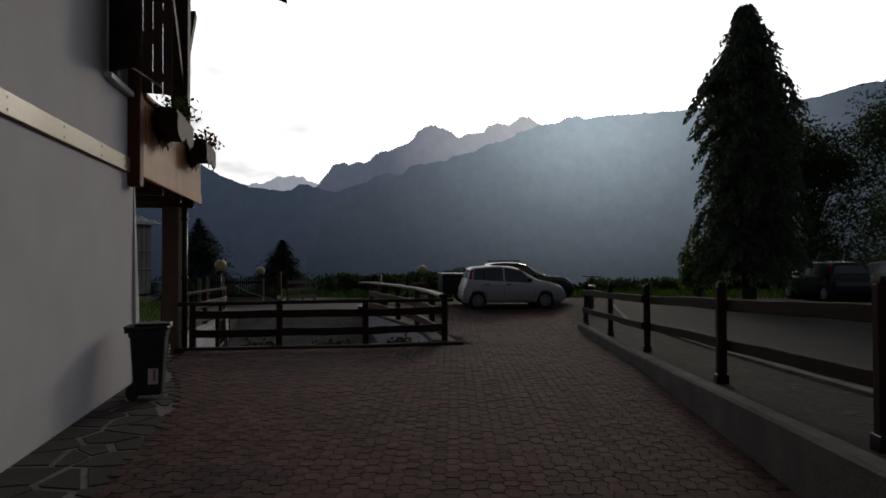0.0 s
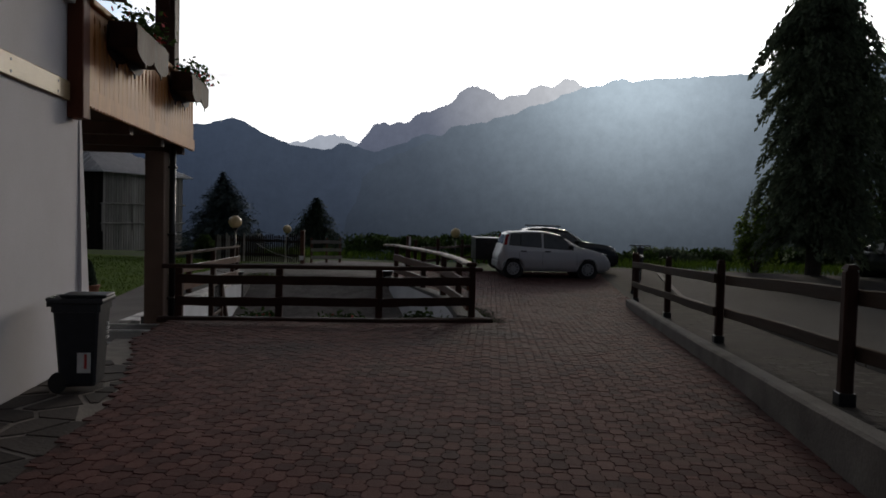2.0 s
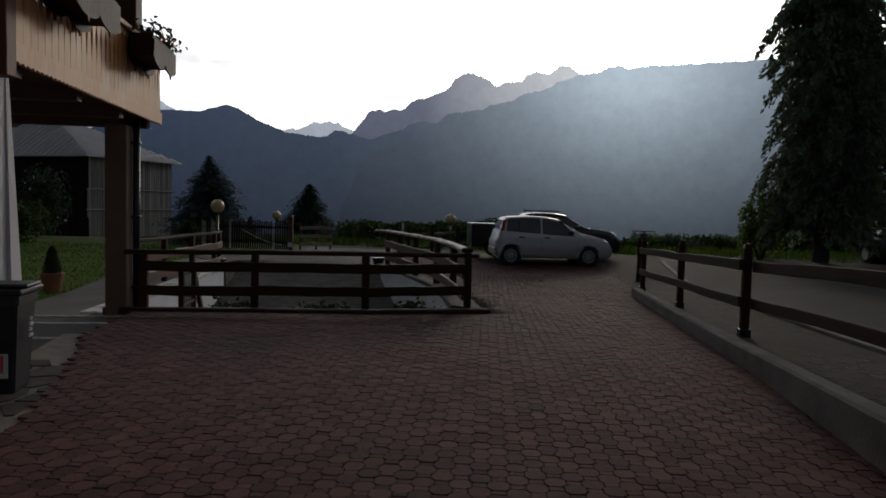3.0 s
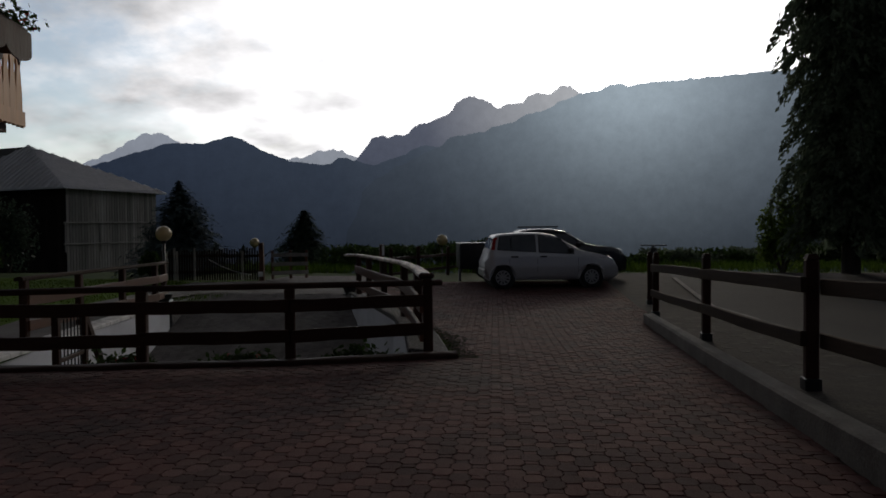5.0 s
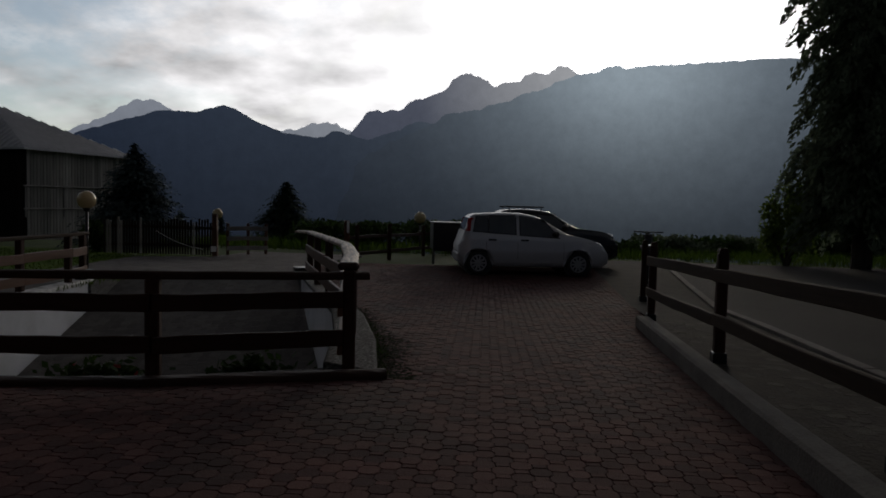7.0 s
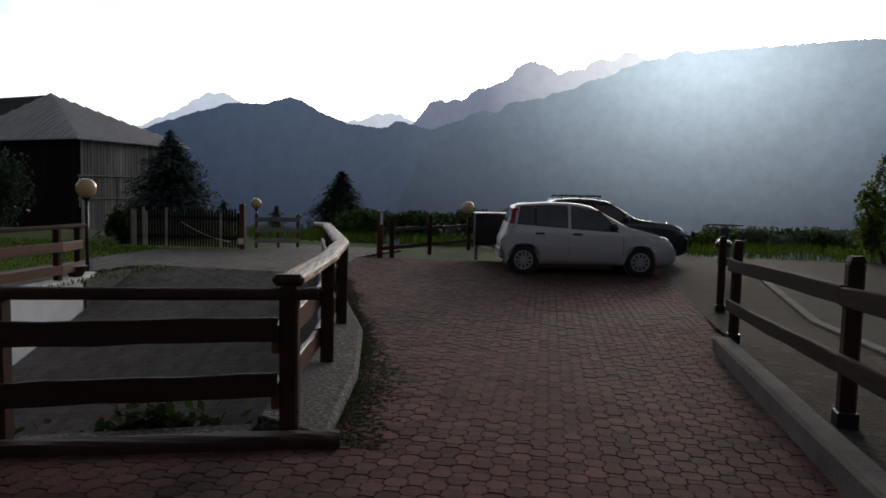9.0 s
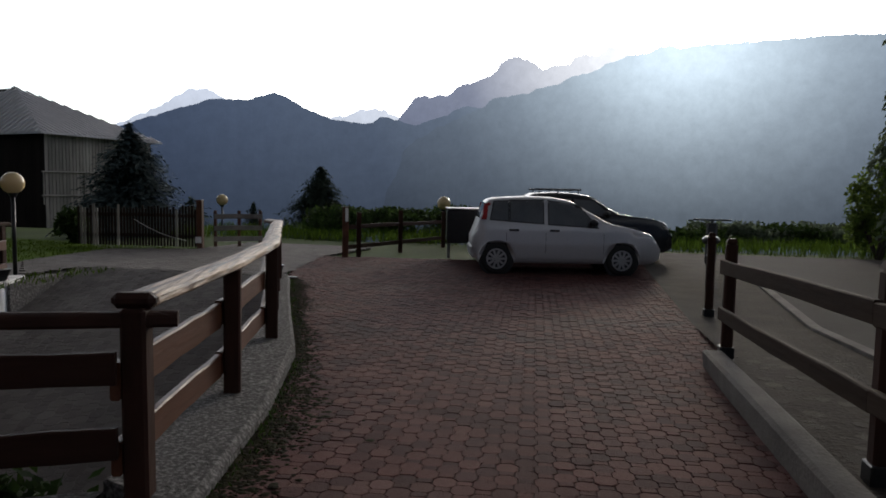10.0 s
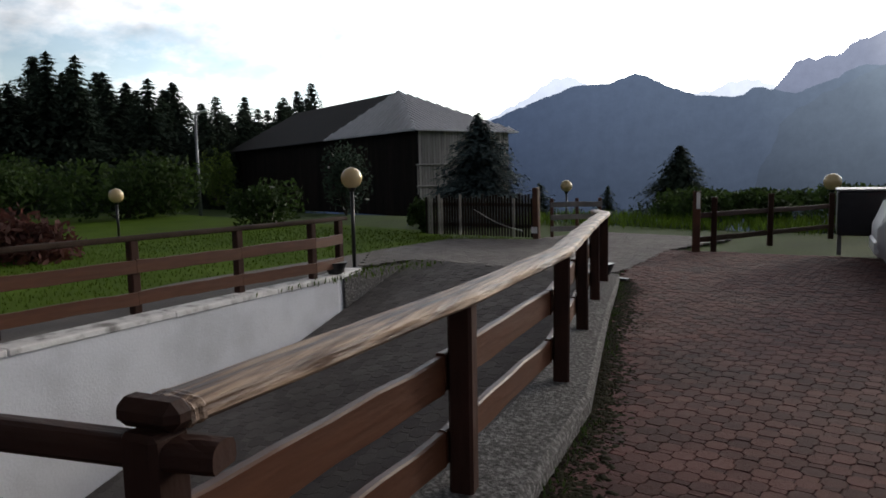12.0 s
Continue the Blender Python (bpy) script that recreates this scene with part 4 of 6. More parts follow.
# steps under the balcony, pale-edged
for k, (y0, y1, z) in enumerate(((0.45, 1.5, 0.10), (1.55, 2.6, 0.06), (2.65, 3.35, 0.02))):
    st = thing("porch_step", H @ pose(0, 0, 0), "dark stone porch step with a pale worn edge", "step", "porch steps")
    bm = bmesh.new()
    box(bm, -3.2, 0.02, y0, y1, -0.2, z, bevel=0.008)
    part("tread", bm, SLATE, st)
    bm = bmesh.new()
    box(bm, -3.2, 0.03, y1 + 0.002, y1 + 0.045, -0.2, z + 0.012, bevel=0.006)
    part("nosing", bm, CAPSTONE, st, "pale worn edge")


# ---- wheelie bin ----
wheelie = thing("wheelie_bin", pose(-3.30, 10.03, 0.172, 0, 0, 20) @ Matrix.Diagonal((0.63, 0.63, 0.80, 1)), "dark plastic wheelie bin with pale stickers by the wall", "bin")
bm = bmesh.new()
rows = []
for z, w, d in ((0.06, 0.19, 0.20), (0.09, 0.205, 0.22), (0.78, 0.255, 0.275), (0.785, 0.275, 0.295), (0.86, 0.275, 0.295)):
    c = 0.03
    rows.append([bm.verts.new((x, y, z)) for x, y in ((-w + c, -d), (w - c, -d), (w, -d + c), (w, d - c), (w - c, d), (-w + c, d), (-w, d - c), (-w, -d + c))])
for a, b in zip(rows, rows[1:]):
    for k in range(8):
        bm.faces.new((a[k], a[(k + 1) % 8], b[(k + 1) % 8], b[k]))
bm.faces.new(rows[0][::-1])
bm.faces.new(rows[-1])
part("body", bm, BINBODY, wheelie)
bm = bmesh.new()
v = box(bm, -0.31, 0.31, -0.31, 0.33, 0.861, 0.905, bevel=0.014)
for q in bm.verts:
    if q.co.z > 0.89:
        q.co.z += 0.03 * (1 - (q.co.y / 0.33) ** 2)
part("lid", bm, BINBODY, wheelie, "closed lid with a shiny edge")
bm = bmesh.new()
box(bm, -0.2, 0.33, -0.2, 0.2, 0.915, 0.945, bevel=0.012)
part("lid_rib", bm, BINBODY, wheelie)
bm = bmesh.new()
tube(bm, (-0.34, -0.2, 0.90), (-0.34, 0.22, 0.90), 0.018)
for y in (-0.19, 0.0, 0.21):
    box(bm, -0.345, -0.27, y - 0.015, y + 0.015, 0.83, 0.915)
part("handle", bm, BINBODY, wheelie)
for y in (-0.2, 0.2):
    wh = bmesh.new()
    tube(wh, (-0.22, y - 0.03, 0.10), (-0.22, y + 0.03, 0.10), 0.10, sides=20)
    part("wheel", wh, RUBBER, wheelie)
bm = bmesh.new()
box(bm, -0.05, 0.10, -0.283, -0.270, 0.18, 0.56, pose(0.06, 0.012, 0, -4, 0, 0))
part("sticker", bm, STICKER, wheelie, "worn pale sticker")
bm = bmesh.new()
box(bm, 0.03, 0.06, -0.287, -0.284, 0.22, 0.36, pose(0.06, 0.012, 0, -4, 0, 0))
part("sticker_print", bm, REDMARK, wheelie)
bm = bmesh.new()
for z, w in ((0.52, 0.10), (0.57, 0.06), (0.615, 0.09), (0.66, 0.05)):
    box(bm, 0.245, 0.262, -0.05, -0.05 + w, z, z + 0.025, pose(0, 0, 0, 0, 4, 0))
part("printed_mark", bm, STICKER, wheelie, "pale printed mark")


# ---- lamps ----
def globe_lamp(x, y, z0, z1, r, label):
    ob = thing("globe_lamp", pose(x, y, z0), label, "lamp post", "globe lamps")
    bm = bmesh.new()
    tube(bm, (0, 0, 0), (0, 0, z1 - z0 - r * 0.9), 0.03, sides=14)
    part("pole", bm, BLACKMETAL, ob, smooth=True)
    bm = bmesh.new()
    tube(bm, (0, 0, 0), (0, 0, 0.04), 0.075, 0.065, sides=14)
    part("base", bm, BLACKMETAL, ob)
    bm = bmesh.new()
    tube(bm, (0, 0, z1 - z0 - r * 1.25), (0, 0, z1 - z0 - r * 0.86), 0.045, 0.075, sides=14)
    part("collar", bm, BLACKMETAL, ob)
    bm = bmesh.new()
    ball(bm, (0, 0, z1 - z0), r, 24, 16)
    part("globe", bm, GLOBE, ob, "amber-white globe", smooth=True)
    return ob


globe_lamp(-7.54, 21.87, -0.05, 1.385, 0.165, "black lamp post with an amber-white globe by the white wall")
globe_lamp(-10.45, 33.2, -0.6, 1.01, 0.18, "globe lamp on a dark post behind the gate")
globe_lamp(-3.28, 33.68, -0.4, 1.05, 0.205, "globe lamp on a dark post behind the far fence")
globe_lamp(-16.3, 22.1, -0.05, 1.08, 0.175, "globe lamp standing on the lawn")
street = thing("street_lamp", pose(-30.0, 32.1, -0.7), "tall grey street lamp with a short curved arm", "street lamp")
bm = bmesh.new()
tube(bm, (0, 0, 0), (0, 0, 5.2), 0.09, 0.055, sides=12)
part("pole", bm, GREYMETAL, street, smooth=True)
bm = bmesh.new()
tube(bm, (0, 0, 5.18), (0.35, 0.1, 5.33), 0.045, sides=10)
box(bm, 0.3, 0.85, 0.02, 0.2, 5.30, 5.40, bevel=0.03)
part("lamp_head", bm, WHITEPAINT, street)


# ---- cars ----
def car(name, m, label, length, rear, base, width, zt, roofline, hood, paint, wheel_r, rack=False, belt=0.93, group="parked cars"):
    """A hatchback-shaped car along +x, its wheelbase centred on the origin."""
    ob = thing(name, m, label, "car", group)
    keys = roofline
    xs = [rear + (length) * k / 90 for k in range(91)]

    def top(x):
        for (xa, za), (xb, zb) in zip(keys, keys[1:]):
            if xa <= x <= xb:
                u = (x - xa) / (xb - xa)
                return za + (zb - za) * u
        return keys[-1][1] if x > 0 else keys[0][1]

    smoothed = [sum(top(min(max(x + d, rear), rear + length)) for d in (-.06, -.03, 0, .03, .06)) / 5 for x in xs]
    bm = bmesh.new()
    rows = []
    for x, zt_ in zip(xs, smoothed):
        u = (x - rear) / length
        w = width / 2 * (1 - 0.20 * max(0, (0.08 - u) / 0.08) ** 2 - 0.34 * max(0, (u - 0.80) / 0.20) ** 2.2)
        b = min(belt, zt_ - 0.02)
        zb = 0.20 + 0.10 * max(0, (0.06 - u) / 0.06) + 0.08 * max(0, (u - 0.95) / 0.05)
        g = max(0.0, zt_ - b)
        lean = min(1.0, g / 0.5)
        ring = [(w * 0.80, zb), (w * 0.93, zb + 0.02), (w * 0.975, zb + 0.12), (w * 0.985, 0.40), (w, 0.52), (w * 1.0, 0.60), (w * 0.985, 0.70), (w * 0.985, 0.78), (w * 0.975, b - 0.06), (w * (0.955), b), (w * (0.955 - 0.05 * lean), b + g * 0.25), (w * (0.955 - 0.115 * lean), b + g * 0.55), (w * (0.955 - 0.175 * lean), b + g * 0.82), (w * (0.90 - 0.20 * lean), b + g * 0.94), (w * 0.58, zt_ - 0.008), (w * 0.3, zt_)]
        ring = [(y, min(z, zt_)) for y, z in ring]
        loop = [(-y, z) for y, z in ring] + [(0, zt_)] + ring[::-1]
        rows.append([bm.verts.new((x, y, z)) for y, z in loop])
    for a, c in zip(rows, rows[1:]):
        for k in range(len(a) - 1):
            bm.faces.new((a[k], a[k + 1], c[k + 1], c[k]))
        bm.faces.new((a[-1], a[0], c[0], c[-1]))
    bm.faces.new(rows[0])
    bm.faces.new(rows[-1][::-1])
    arch = wheel_r + 0.055
    for v in bm.verts:
        for ax in (-base / 2, base / 2):
            dx, dz = v.co.x - ax, v.co.z - wheel_r
            r = math.hypot(dx, dz)
            if abs(v.co.y) > width * 0.30 and r < arch:
                if dz > 0:
                    v.co.x, v.co.z = ax + dx * arch / max(r, 1e-4), wheel_r + dz * arch / max(r, 1e-4)
                else:
                    v.co.x = ax + math.copysign(math.sqrt(arch ** 2 - dz ** 2), dx)
    bad = [f for f in bm.faces if max(v.co.x for v in f.verts) - min(v.co.x for v in f.verts) > 0.35]
    bmesh.ops.delete(bm, geom=bad, context="FACES")
    part("body", bm, paint, ob, smooth=True)
    for ax in (-base / 2, base / 2):
        bm = bmesh.new()
        tube(bm, (ax, -width * 0.462, wheel_r), (ax, width * 0.462, wheel_r), arch - 0.01, sides=28)
        part("wheel_arch", bm, PLASTIC, ob)

    def wside(x, z, side, out=0.006):
        u = (x - rear) / length
        w = width / 2 * (1 - 0.20 * max(0, (0.08 - u) / 0.08) ** 2 - 0.34 * max(0, (u - 0.80) / 0.20) ** 2.2)
        k = min(range(91), key=lambda j: abs(xs[j] - x))
        zt_ = smoothed[k]
        b = min(belt, zt_ - 0.02)
        g = max(zt_ - b, 0.01)
        lean = min(1.0, g / 0.5)
        pts = [(0.20, 0.80), (0.32, 0.975), (0.52, 1.0), (0.60, 1.0), (0.70, 0.985), (0.78, 0.985), (b, 0.955), (b + g * 0.25, 0.955 - 0.05 * lean), (b + g * 0.55, 0.955 - 0.115 * lean), (b + g * 0.82, 0.955 - 0.175 * lean), (b + g * 0.94, 0.90 - 0.20 * lean)]
        for (za, ya), (zb_, yb) in zip(pts, pts[1:]):
            if za <= z <= zb_:
                return side * (w * (ya + (yb - ya) * (z - za) / max(zb_ - za, 1e-5)) + out)
        return side * (w * pts[-1][1] + out)

    def panel(poly, side, out, mat, pname, plabel="", n=7):
        """A pane that follows the flank; poly lists its lower then its upper edge."""
        bm = bmesh.new()
        (x0, z0), (x1, z1), (x2, z2), (x3, z3) = poly
        grid = []
        for i in range(n + 1):
            u = i / n
            row = []
            for j in range(n + 1):
                v = j / n
                x = (x0 + (x1 - x0) * u) * (1 - v) + (x3 + (x2 - x3) * u) * v
                z = (z0 + (z1 - z0) * u) * (1 - v) + (z3 + (z2 - z3) * u) * v
                row.append(bm.verts.new((x, wside(x, z, side, out), z)))
            grid.append(row)
        for i in range(n):
            for j in range(n):
                bm.faces.new((grid[i][j], grid[i + 1][j], grid[i + 1][j + 1], grid[i][j + 1]))
        return part(pname, bm, mat, ob, plabel, smooth=True)

    zr = max(smoothed)
    zw = zr - 0.135
    for side in (-1, 1):
        for poly in hood["windows"]:
            (x0, z0), (x1, z1), (x2, z2), (x3, z3) = poly
            panel([(x0 - 0.022, z0 - 0.02), (x1 + 0.022, z1 - 0.02), (x2 + 0.022, z2 + 0.02), (x3 - 0.022, z3 + 0.02)], side, 0.007, PLASTIC, "window_seal")
            panel(poly, side, 0.012, GLASSDARK, "side_window")
        for hx in hood["handles"]:
            bm = bmesh.new()
            box(bm, hx - 0.09, hx + 0.09, -0.018, 0.018, 0.795, 0.835, pose(0, wside(hx, 0.8, side, 0.014), 0), bevel=0.008)
            part("door_handle", bm, PLASTIC, ob)
        for dx in hood["seams"]:
            panel([(dx, 0.30), (dx + 0.008, 0.30), (dx + 0.008, belt - 0.03), (dx, belt - 0.03)], side, 0.002, PLASTIC, "door_seam", n=5)
        panel([(-base / 2 + arch + 0.03, 0.225), (base / 2 - arch - 0.03, 0.225), (base / 2 - arch - 0.05, 0.27), (-base / 2 + arch + 0.05, 0.27)], side, 0.008, paint, "sill_trim")
        bm = bmesh.new()
        mx = hood["mirror"]
        ball(bm, (mx, wside(mx, belt + 0.03, side, 0.09), belt + 0.07), 0.085, 14, 10, 0.85)
        box(bm, mx - 0.03, mx + 0.03, -0.06, 0.06, belt + 0.0, belt + 0.04, pose(0, wside(mx, belt + 0.02, side, 0.04), 0))
        part("door_mirror", bm, PLASTIC, ob, smooth=True)
        if hood["lamp"] is not None:
            panel([(hood["lamp"], 0.995), (hood["lamp"] + 0.10, 0.995), (hood["lamp"] + 0.14, 1.30), (hood["lamp"] + 0.06, 1.29)], side, 0.012, REDLAMP, "lamp_side", "red wrap of the tail lamp", n=4)
        bm = bmesh.new()
        x0 = rear + 0.045
        box(bm, -0.05, 0.04, -0.045, 0.045, hood["tail"][0], hood["tail"][1], pose(x0 + 0.05, side * (width * 0.375), 0, 0, 9, 0), bevel=0.018)
        part("tail_lamp", bm, REDLAMP, ob, "tall red tail lamp")
        bm = bmesh.new()
        hx, hz = hood["head"]
        v = ball(bm, (0, 0, 0), 1, 16, 10)
        bmesh.ops.transform(bm, matrix=pose(hx, side * width * 0.345, hz, 0, 24, side * -28) @ Matrix.Diagonal((0.19, 0.075, 0.10, 1)), verts=v)
        part("headlamp", bm, CLEARLAMP, ob, "clear headlamp", smooth=True)
        for ax in (-base / 2, base / 2):
            wheel = part("wheel", bmesh.new(), RUBBER, ob)
            bm = bmesh.new()
            y = side * (width / 2 - 0.105)
            prof = [(wheel_r * 0.62, 0.095), (wheel_r * 0.82, 0.105), (wheel_r * 0.95, 0.088), (wheel_r, 0.05), (wheel_r, -0.05), (wheel_r * 0.95, -0.088), (wheel_r * 0.62, -0.09)]
            rows = [[bm.verts.new((ax + r * math.cos(2 * math.pi * k / 32), y + side * o, wheel_r + r * math.sin(2 * math.pi * k / 32))) for k in range(32)] for r, o in prof]
            for a, c in zip(rows, rows[1:]):
                for k in range(32):
                    bm.faces.new((a[k], a[(k + 1) % 32], c[(k + 1) % 32], c[k]))
            part("tyre", bm, RUBBER, wheel, smooth=True)
            bm = bmesh.new()
            rr = wheel_r * 0.66
            tube(bm, (ax, y + side * 0.05, wheel_r), (ax, y + side * 0.068, wheel_r), rr, sides=32)
            part("wheel_disc", bm, PLASTIC, wheel)
            bm = bmesh.new()
            tube(bm, (ax, y + side * 0.066, wheel_r), (ax, y + side * 0.104, wheel_r), rr * 0.26, sides=20)
            part("hub", bm, RIM, wheel)
            for k in range(10):
                bm = bmesh.new()
                box(bm, rr * 0.27, rr * 0.87, -0.012, 0.012, -0.02, 0.02, Matrix.Translation((ax, y + side * 0.088, wheel_r)) @ Matrix.Rotation(2 * math.pi * k / 10, 4, "Y"))
                part("spoke", bm, RIM, wheel)
            bm = bmesh.new()
            ring = [[bm.verts.new((ax + r * math.cos(2 * math.pi * k / 32), y + side * o, wheel_r + r * math.sin(2 * math.pi * k / 32))) for k in range(32)] for r, o in ((rr * 1.0, 0.07), (rr * 1.0, 0.1), (rr * 0.86, 0.1), (rr * 0.86, 0.07))]
            for a, c in zip(ring, ring[1:]):
                for k in range(32):
                    bm.faces.new((a[k], a[(k + 1) % 32], c[(k + 1) % 32], c[k]))
            part("rim", bm, RIM, wheel)
    # windscreen and rear window
    for nm, (xa, za, xb, zb) in (("windscreen", hood["screen"]), ("rear_window", hood["back"])):
        bm = bmesh.new()
        grid = []
        for i in range(9):
            u = i / 8
            x, z = xa + (xb - xa) * u, za + (zb - za) * u
            k = min(range(91), key=lambda j: abs(xs[j] - x))
            half = width / 2 * (0.80 - 0.16 * u)
            zz = smoothed[k] if nm == "windscreen" else z
            grid.append([bm.verts.new((x + (0.006 if nm == "windscreen" else -0.012), half * (j - 4) / 4, zz + 0.008 - 0.012 * (abs(j - 4) / 4) ** 2 * 2)) for j in range(9)])
        for i in range(8):
            for j in range(8):
                bm.faces.new((grid[i][j], grid[i + 1][j], grid[i + 1][j + 1], grid[i][j + 1]))
        part(nm, bm, GLASSDARK, ob, smooth=True)
    for nm, x0, x1, z0, z1 in (("rear_bumper", rear - 0.03, rear + 0.16, 0.28, 0.52), ("front_bumper", rear + length - 0.17, rear + length + 0.005, 0.26, 0.46)):
        bm = bmesh.new()
        box(bm, x0, x1, -width * 0.40 if x0 < 0 else -width * 0.31, width * 0.40 if x0 < 0 else width * 0.31, z0, z1, bevel=0.05)
        part(nm, bm, paint if x0 < 0 else PLASTIC, ob)
    bm = bmesh.new()
    box(bm, rear + length - 0.06, rear + length + 0.012, -0.26, 0.26, 0.33, 0.44, bevel=0.01)
    part("number_plate", bm, WHITEPAINT, ob)
    if rack:
        for y in (-0.5, 0.5):
            bm = bmesh.new()
            tube(bm, (-0.72, y, zr + 0.05), (0.28, y, zr + 0.05), 0.02, sides=8)
            for x in (-0.62, -0.22, 0.22):
                tube(bm, (x, y, zr - 0.04), (x, y, zr + 0.05), 0.014, sides=8)
            part("roof_bar", bm, GREYMETAL, ob)
    return ob


panda = dict(windows=[[(-1.27, 1.005), (-0.95, 0.985), (-0.95, 1.335), (-1.20, 1.32)], [(-0.905, 0.98), (-0.31, 0.945), (-0.31, 1.355), (-0.905, 1.345)], [(-0.20, 0.935), (0.70, 0.885), (0.34, 1.27), (-0.20, 1.35)]], handles=[-0.84, -0.10], seams=[-0.98, -0.26, 0.80], mirror=0.60, lamp=-1.445, tail=(0.98, 1.32), head=(1.66, 0.68), screen=(0.90, 0.95, 0.30, 1.33), back=(-1.46, 1.02, -1.36, 1.30))
head_dir = radians(12)
mid = Vector((-0.42, 24.606, 0)) + Vector((math.cos(head_dir), math.sin(head_dir), 0)) * 0.985
centre = mid + Vector((-math.sin(head_dir), math.cos(head_dir), 0)) * 0.67
car("hatchback_car", pose(centre.x, centre.y, 0.0, 0, 0, 12) @ Matrix.Scale(0.93, 4), "silver five-door hatchback parked on the paving", 3.52, -1.60, 2.30, 1.56, 1.43, [(-1.60, 0.60), (-1.53, 0.86), (-1.45, 1.02), (-1.38, 1.33), (-1.24, 1.395), (-0.6, 1.44), (-0.1, 1.425), (0.21, 1.375), (0.93, 0.955), (1.2, 0.905), (1.5, 0.83), (1.8, 0.68), (1.92, 0.46)], panda, SILVER, 0.285, belt=0.90)
pickup = dict(windows=[[(-0.72, 0.99), (0.02, 0.99), (0.02, 1.33), (-0.66, 1.33)], [(0.10, 0.99), (0.85, 0.99), (0.52, 1.30), (0.10, 1.33)]], handles=[-0.6, 0.2], seams=[-0.84, 0.05, 0.92], mirror=0.76, lamp=None, tail=(0.62, 0.88), head=(2.02, 0.78), screen=(1.0, 1.0, 0.48, 1.40), back=(-1.02, 1.04, -0.90, 1.36))
car("pickup_car", pose(0.50, 28.0, 0.0, 0, 0, 12) @ Matrix.Scale(0.965, 4), "dark pickup with roof bars parked behind the hatchback", 4.25, -1.98, 2.55, 1.75, 1.5, [(-1.98, 0.80), (-1.93, 0.97), (-1.10, 0.99), (-1.0, 1.03), (-0.90, 1.36), (-0.78, 1.45), (-0.3, 1.485), (0.1, 1.47), (0.46, 1.42), (1.02, 1.04), (1.25, 1.0), (1.8, 0.94), (2.08, 0.84), (2.27, 0.55)], pickup, DARKPAINT, 0.32, rack=True, belt=0.96)

car("white_car", pose(14.7, 30.6, 0.0, 0, 0, 100), "white car parked across the lane under the trees", 3.6, -1.60, 2.30, 1.6, 1.43, [(-1.60, 0.60), (-1.53, 0.86), (-1.45, 1.02), (-1.38, 1.33), (-1.24, 1.40), (-0.6, 1.45), (-0.1, 1.43), (0.21, 1.38), (0.93, 0.96), (1.2, 0.91), (1.5, 0.84), (1.85, 0.7), (2.0, 0.48)], panda, WHITEPAINT, 0.29, belt=0.90)
car("dark_car", pose(12.3, 30.2, 0.0, 0, 0, 98), "dark car parked under the cedar across the lane", 3.6, -1.60, 2.30, 1.6, 1.43, [(-1.60, 0.60), (-1.53, 0.86), (-1.45, 1.02), (-1.38, 1.33), (-1.24, 1.40), (-0.6, 1.45), (-0.1, 1.43), (0.21, 1.38), (0.93, 0.96), (1.2, 0.91), (1.5, 0.84), (1.85, 0.7), (2.0, 0.48)], panda, DARKPAINT, 0.29, belt=0.90)

trailer = thing("box_trailer", pose(-0.95, 27.3, 0, 0, 0, 12), "dark box trailer with a pale top edge", "trailer")
bm = bmesh.new()
box(bm, -0.95, 0.95, -0.65, 0.65, 0.36, 1.03, bevel=0.02)
part("box", bm, BLACKMETAL, trailer)
bm = bmesh.new()
box(bm, -0.97, 0.97, -0.67, 0.67, 1.031, 1.06, bevel=0.008)
part("lid_edge", bm, GREYMETAL, trailer, "pale metal top edge")
for y in (-0.7, 0.7):
    bm = bmesh.new()
    tube(bm, (-0.1, y - 0.07, 0.28), (-0.1, y + 0.07, 0.28), 0.28, sides=24)
    part("wheel", bm, RUBBER, trailer)
bm = bmesh.new()
beam(bm, (0.9, 0, 0.4), (1.7, 0, 0.36), 0.07, 0.07)
part("drawbar", bm, GREYMETAL, trailer)
bm = bmesh.new()
box(bm, -0.93, -0.87, -0.05, 0.05, 0.0, 0.4)
part("prop", bm, GREYMETAL, trailer)


# ---- barn ----
barn = thing("barn", pose(-25.4, 42.5, -0.9, 0, 0, -13.3), "old dark timber barn with a seamed tin hip roof", "barn")
BW, BL, EH, RH = 7.4, 30.0, 4.9, 7.95
bm = bmesh.new()
box(bm, -BL, -0.45, 0.45, BW - 0.3, 0, EH + 0.05)
part("wall", bm, BARNWOOD, barn)
for k in range(34):
    bm = bmesh.new()
    y = 0.46 + k * (BW - 0.78) / 34
    box(bm, -0.448, -0.42 + random.uniform(0, .012), y, y + 0.17, 0.05, EH, bevel=0.004)
    part("plank", bm, GREYLATH, barn)
for k in range(100):
    bm = bmesh.new()
    x = -BL + 0.05 + k * (BL - 0.55) / 100
    box(bm, x, x + 0.28, 0.42 + random.uniform(0, .012), 0.448, 0.05, EH, bevel=0.004)
    part("plank", bm, BARNWOOD, barn)
for z, z2 in ((1.75, 1.78), (2.95, 3.0)):
    bm = bmesh.new()
    tube(bm, (-0.33, 0.2, z), (-0.33, BW - 0.2, z2), 0.05, sides=8)
    part("rail", bm, GREYLATH, barn)
for y in (0.3, 2.6):
    bm = bmesh.new()
    tube(bm, (-0.33, y, 1.3), (-0.33, y, 2.95), 0.04, sides=8)
    part("rail", bm, GREYLATH, barn)


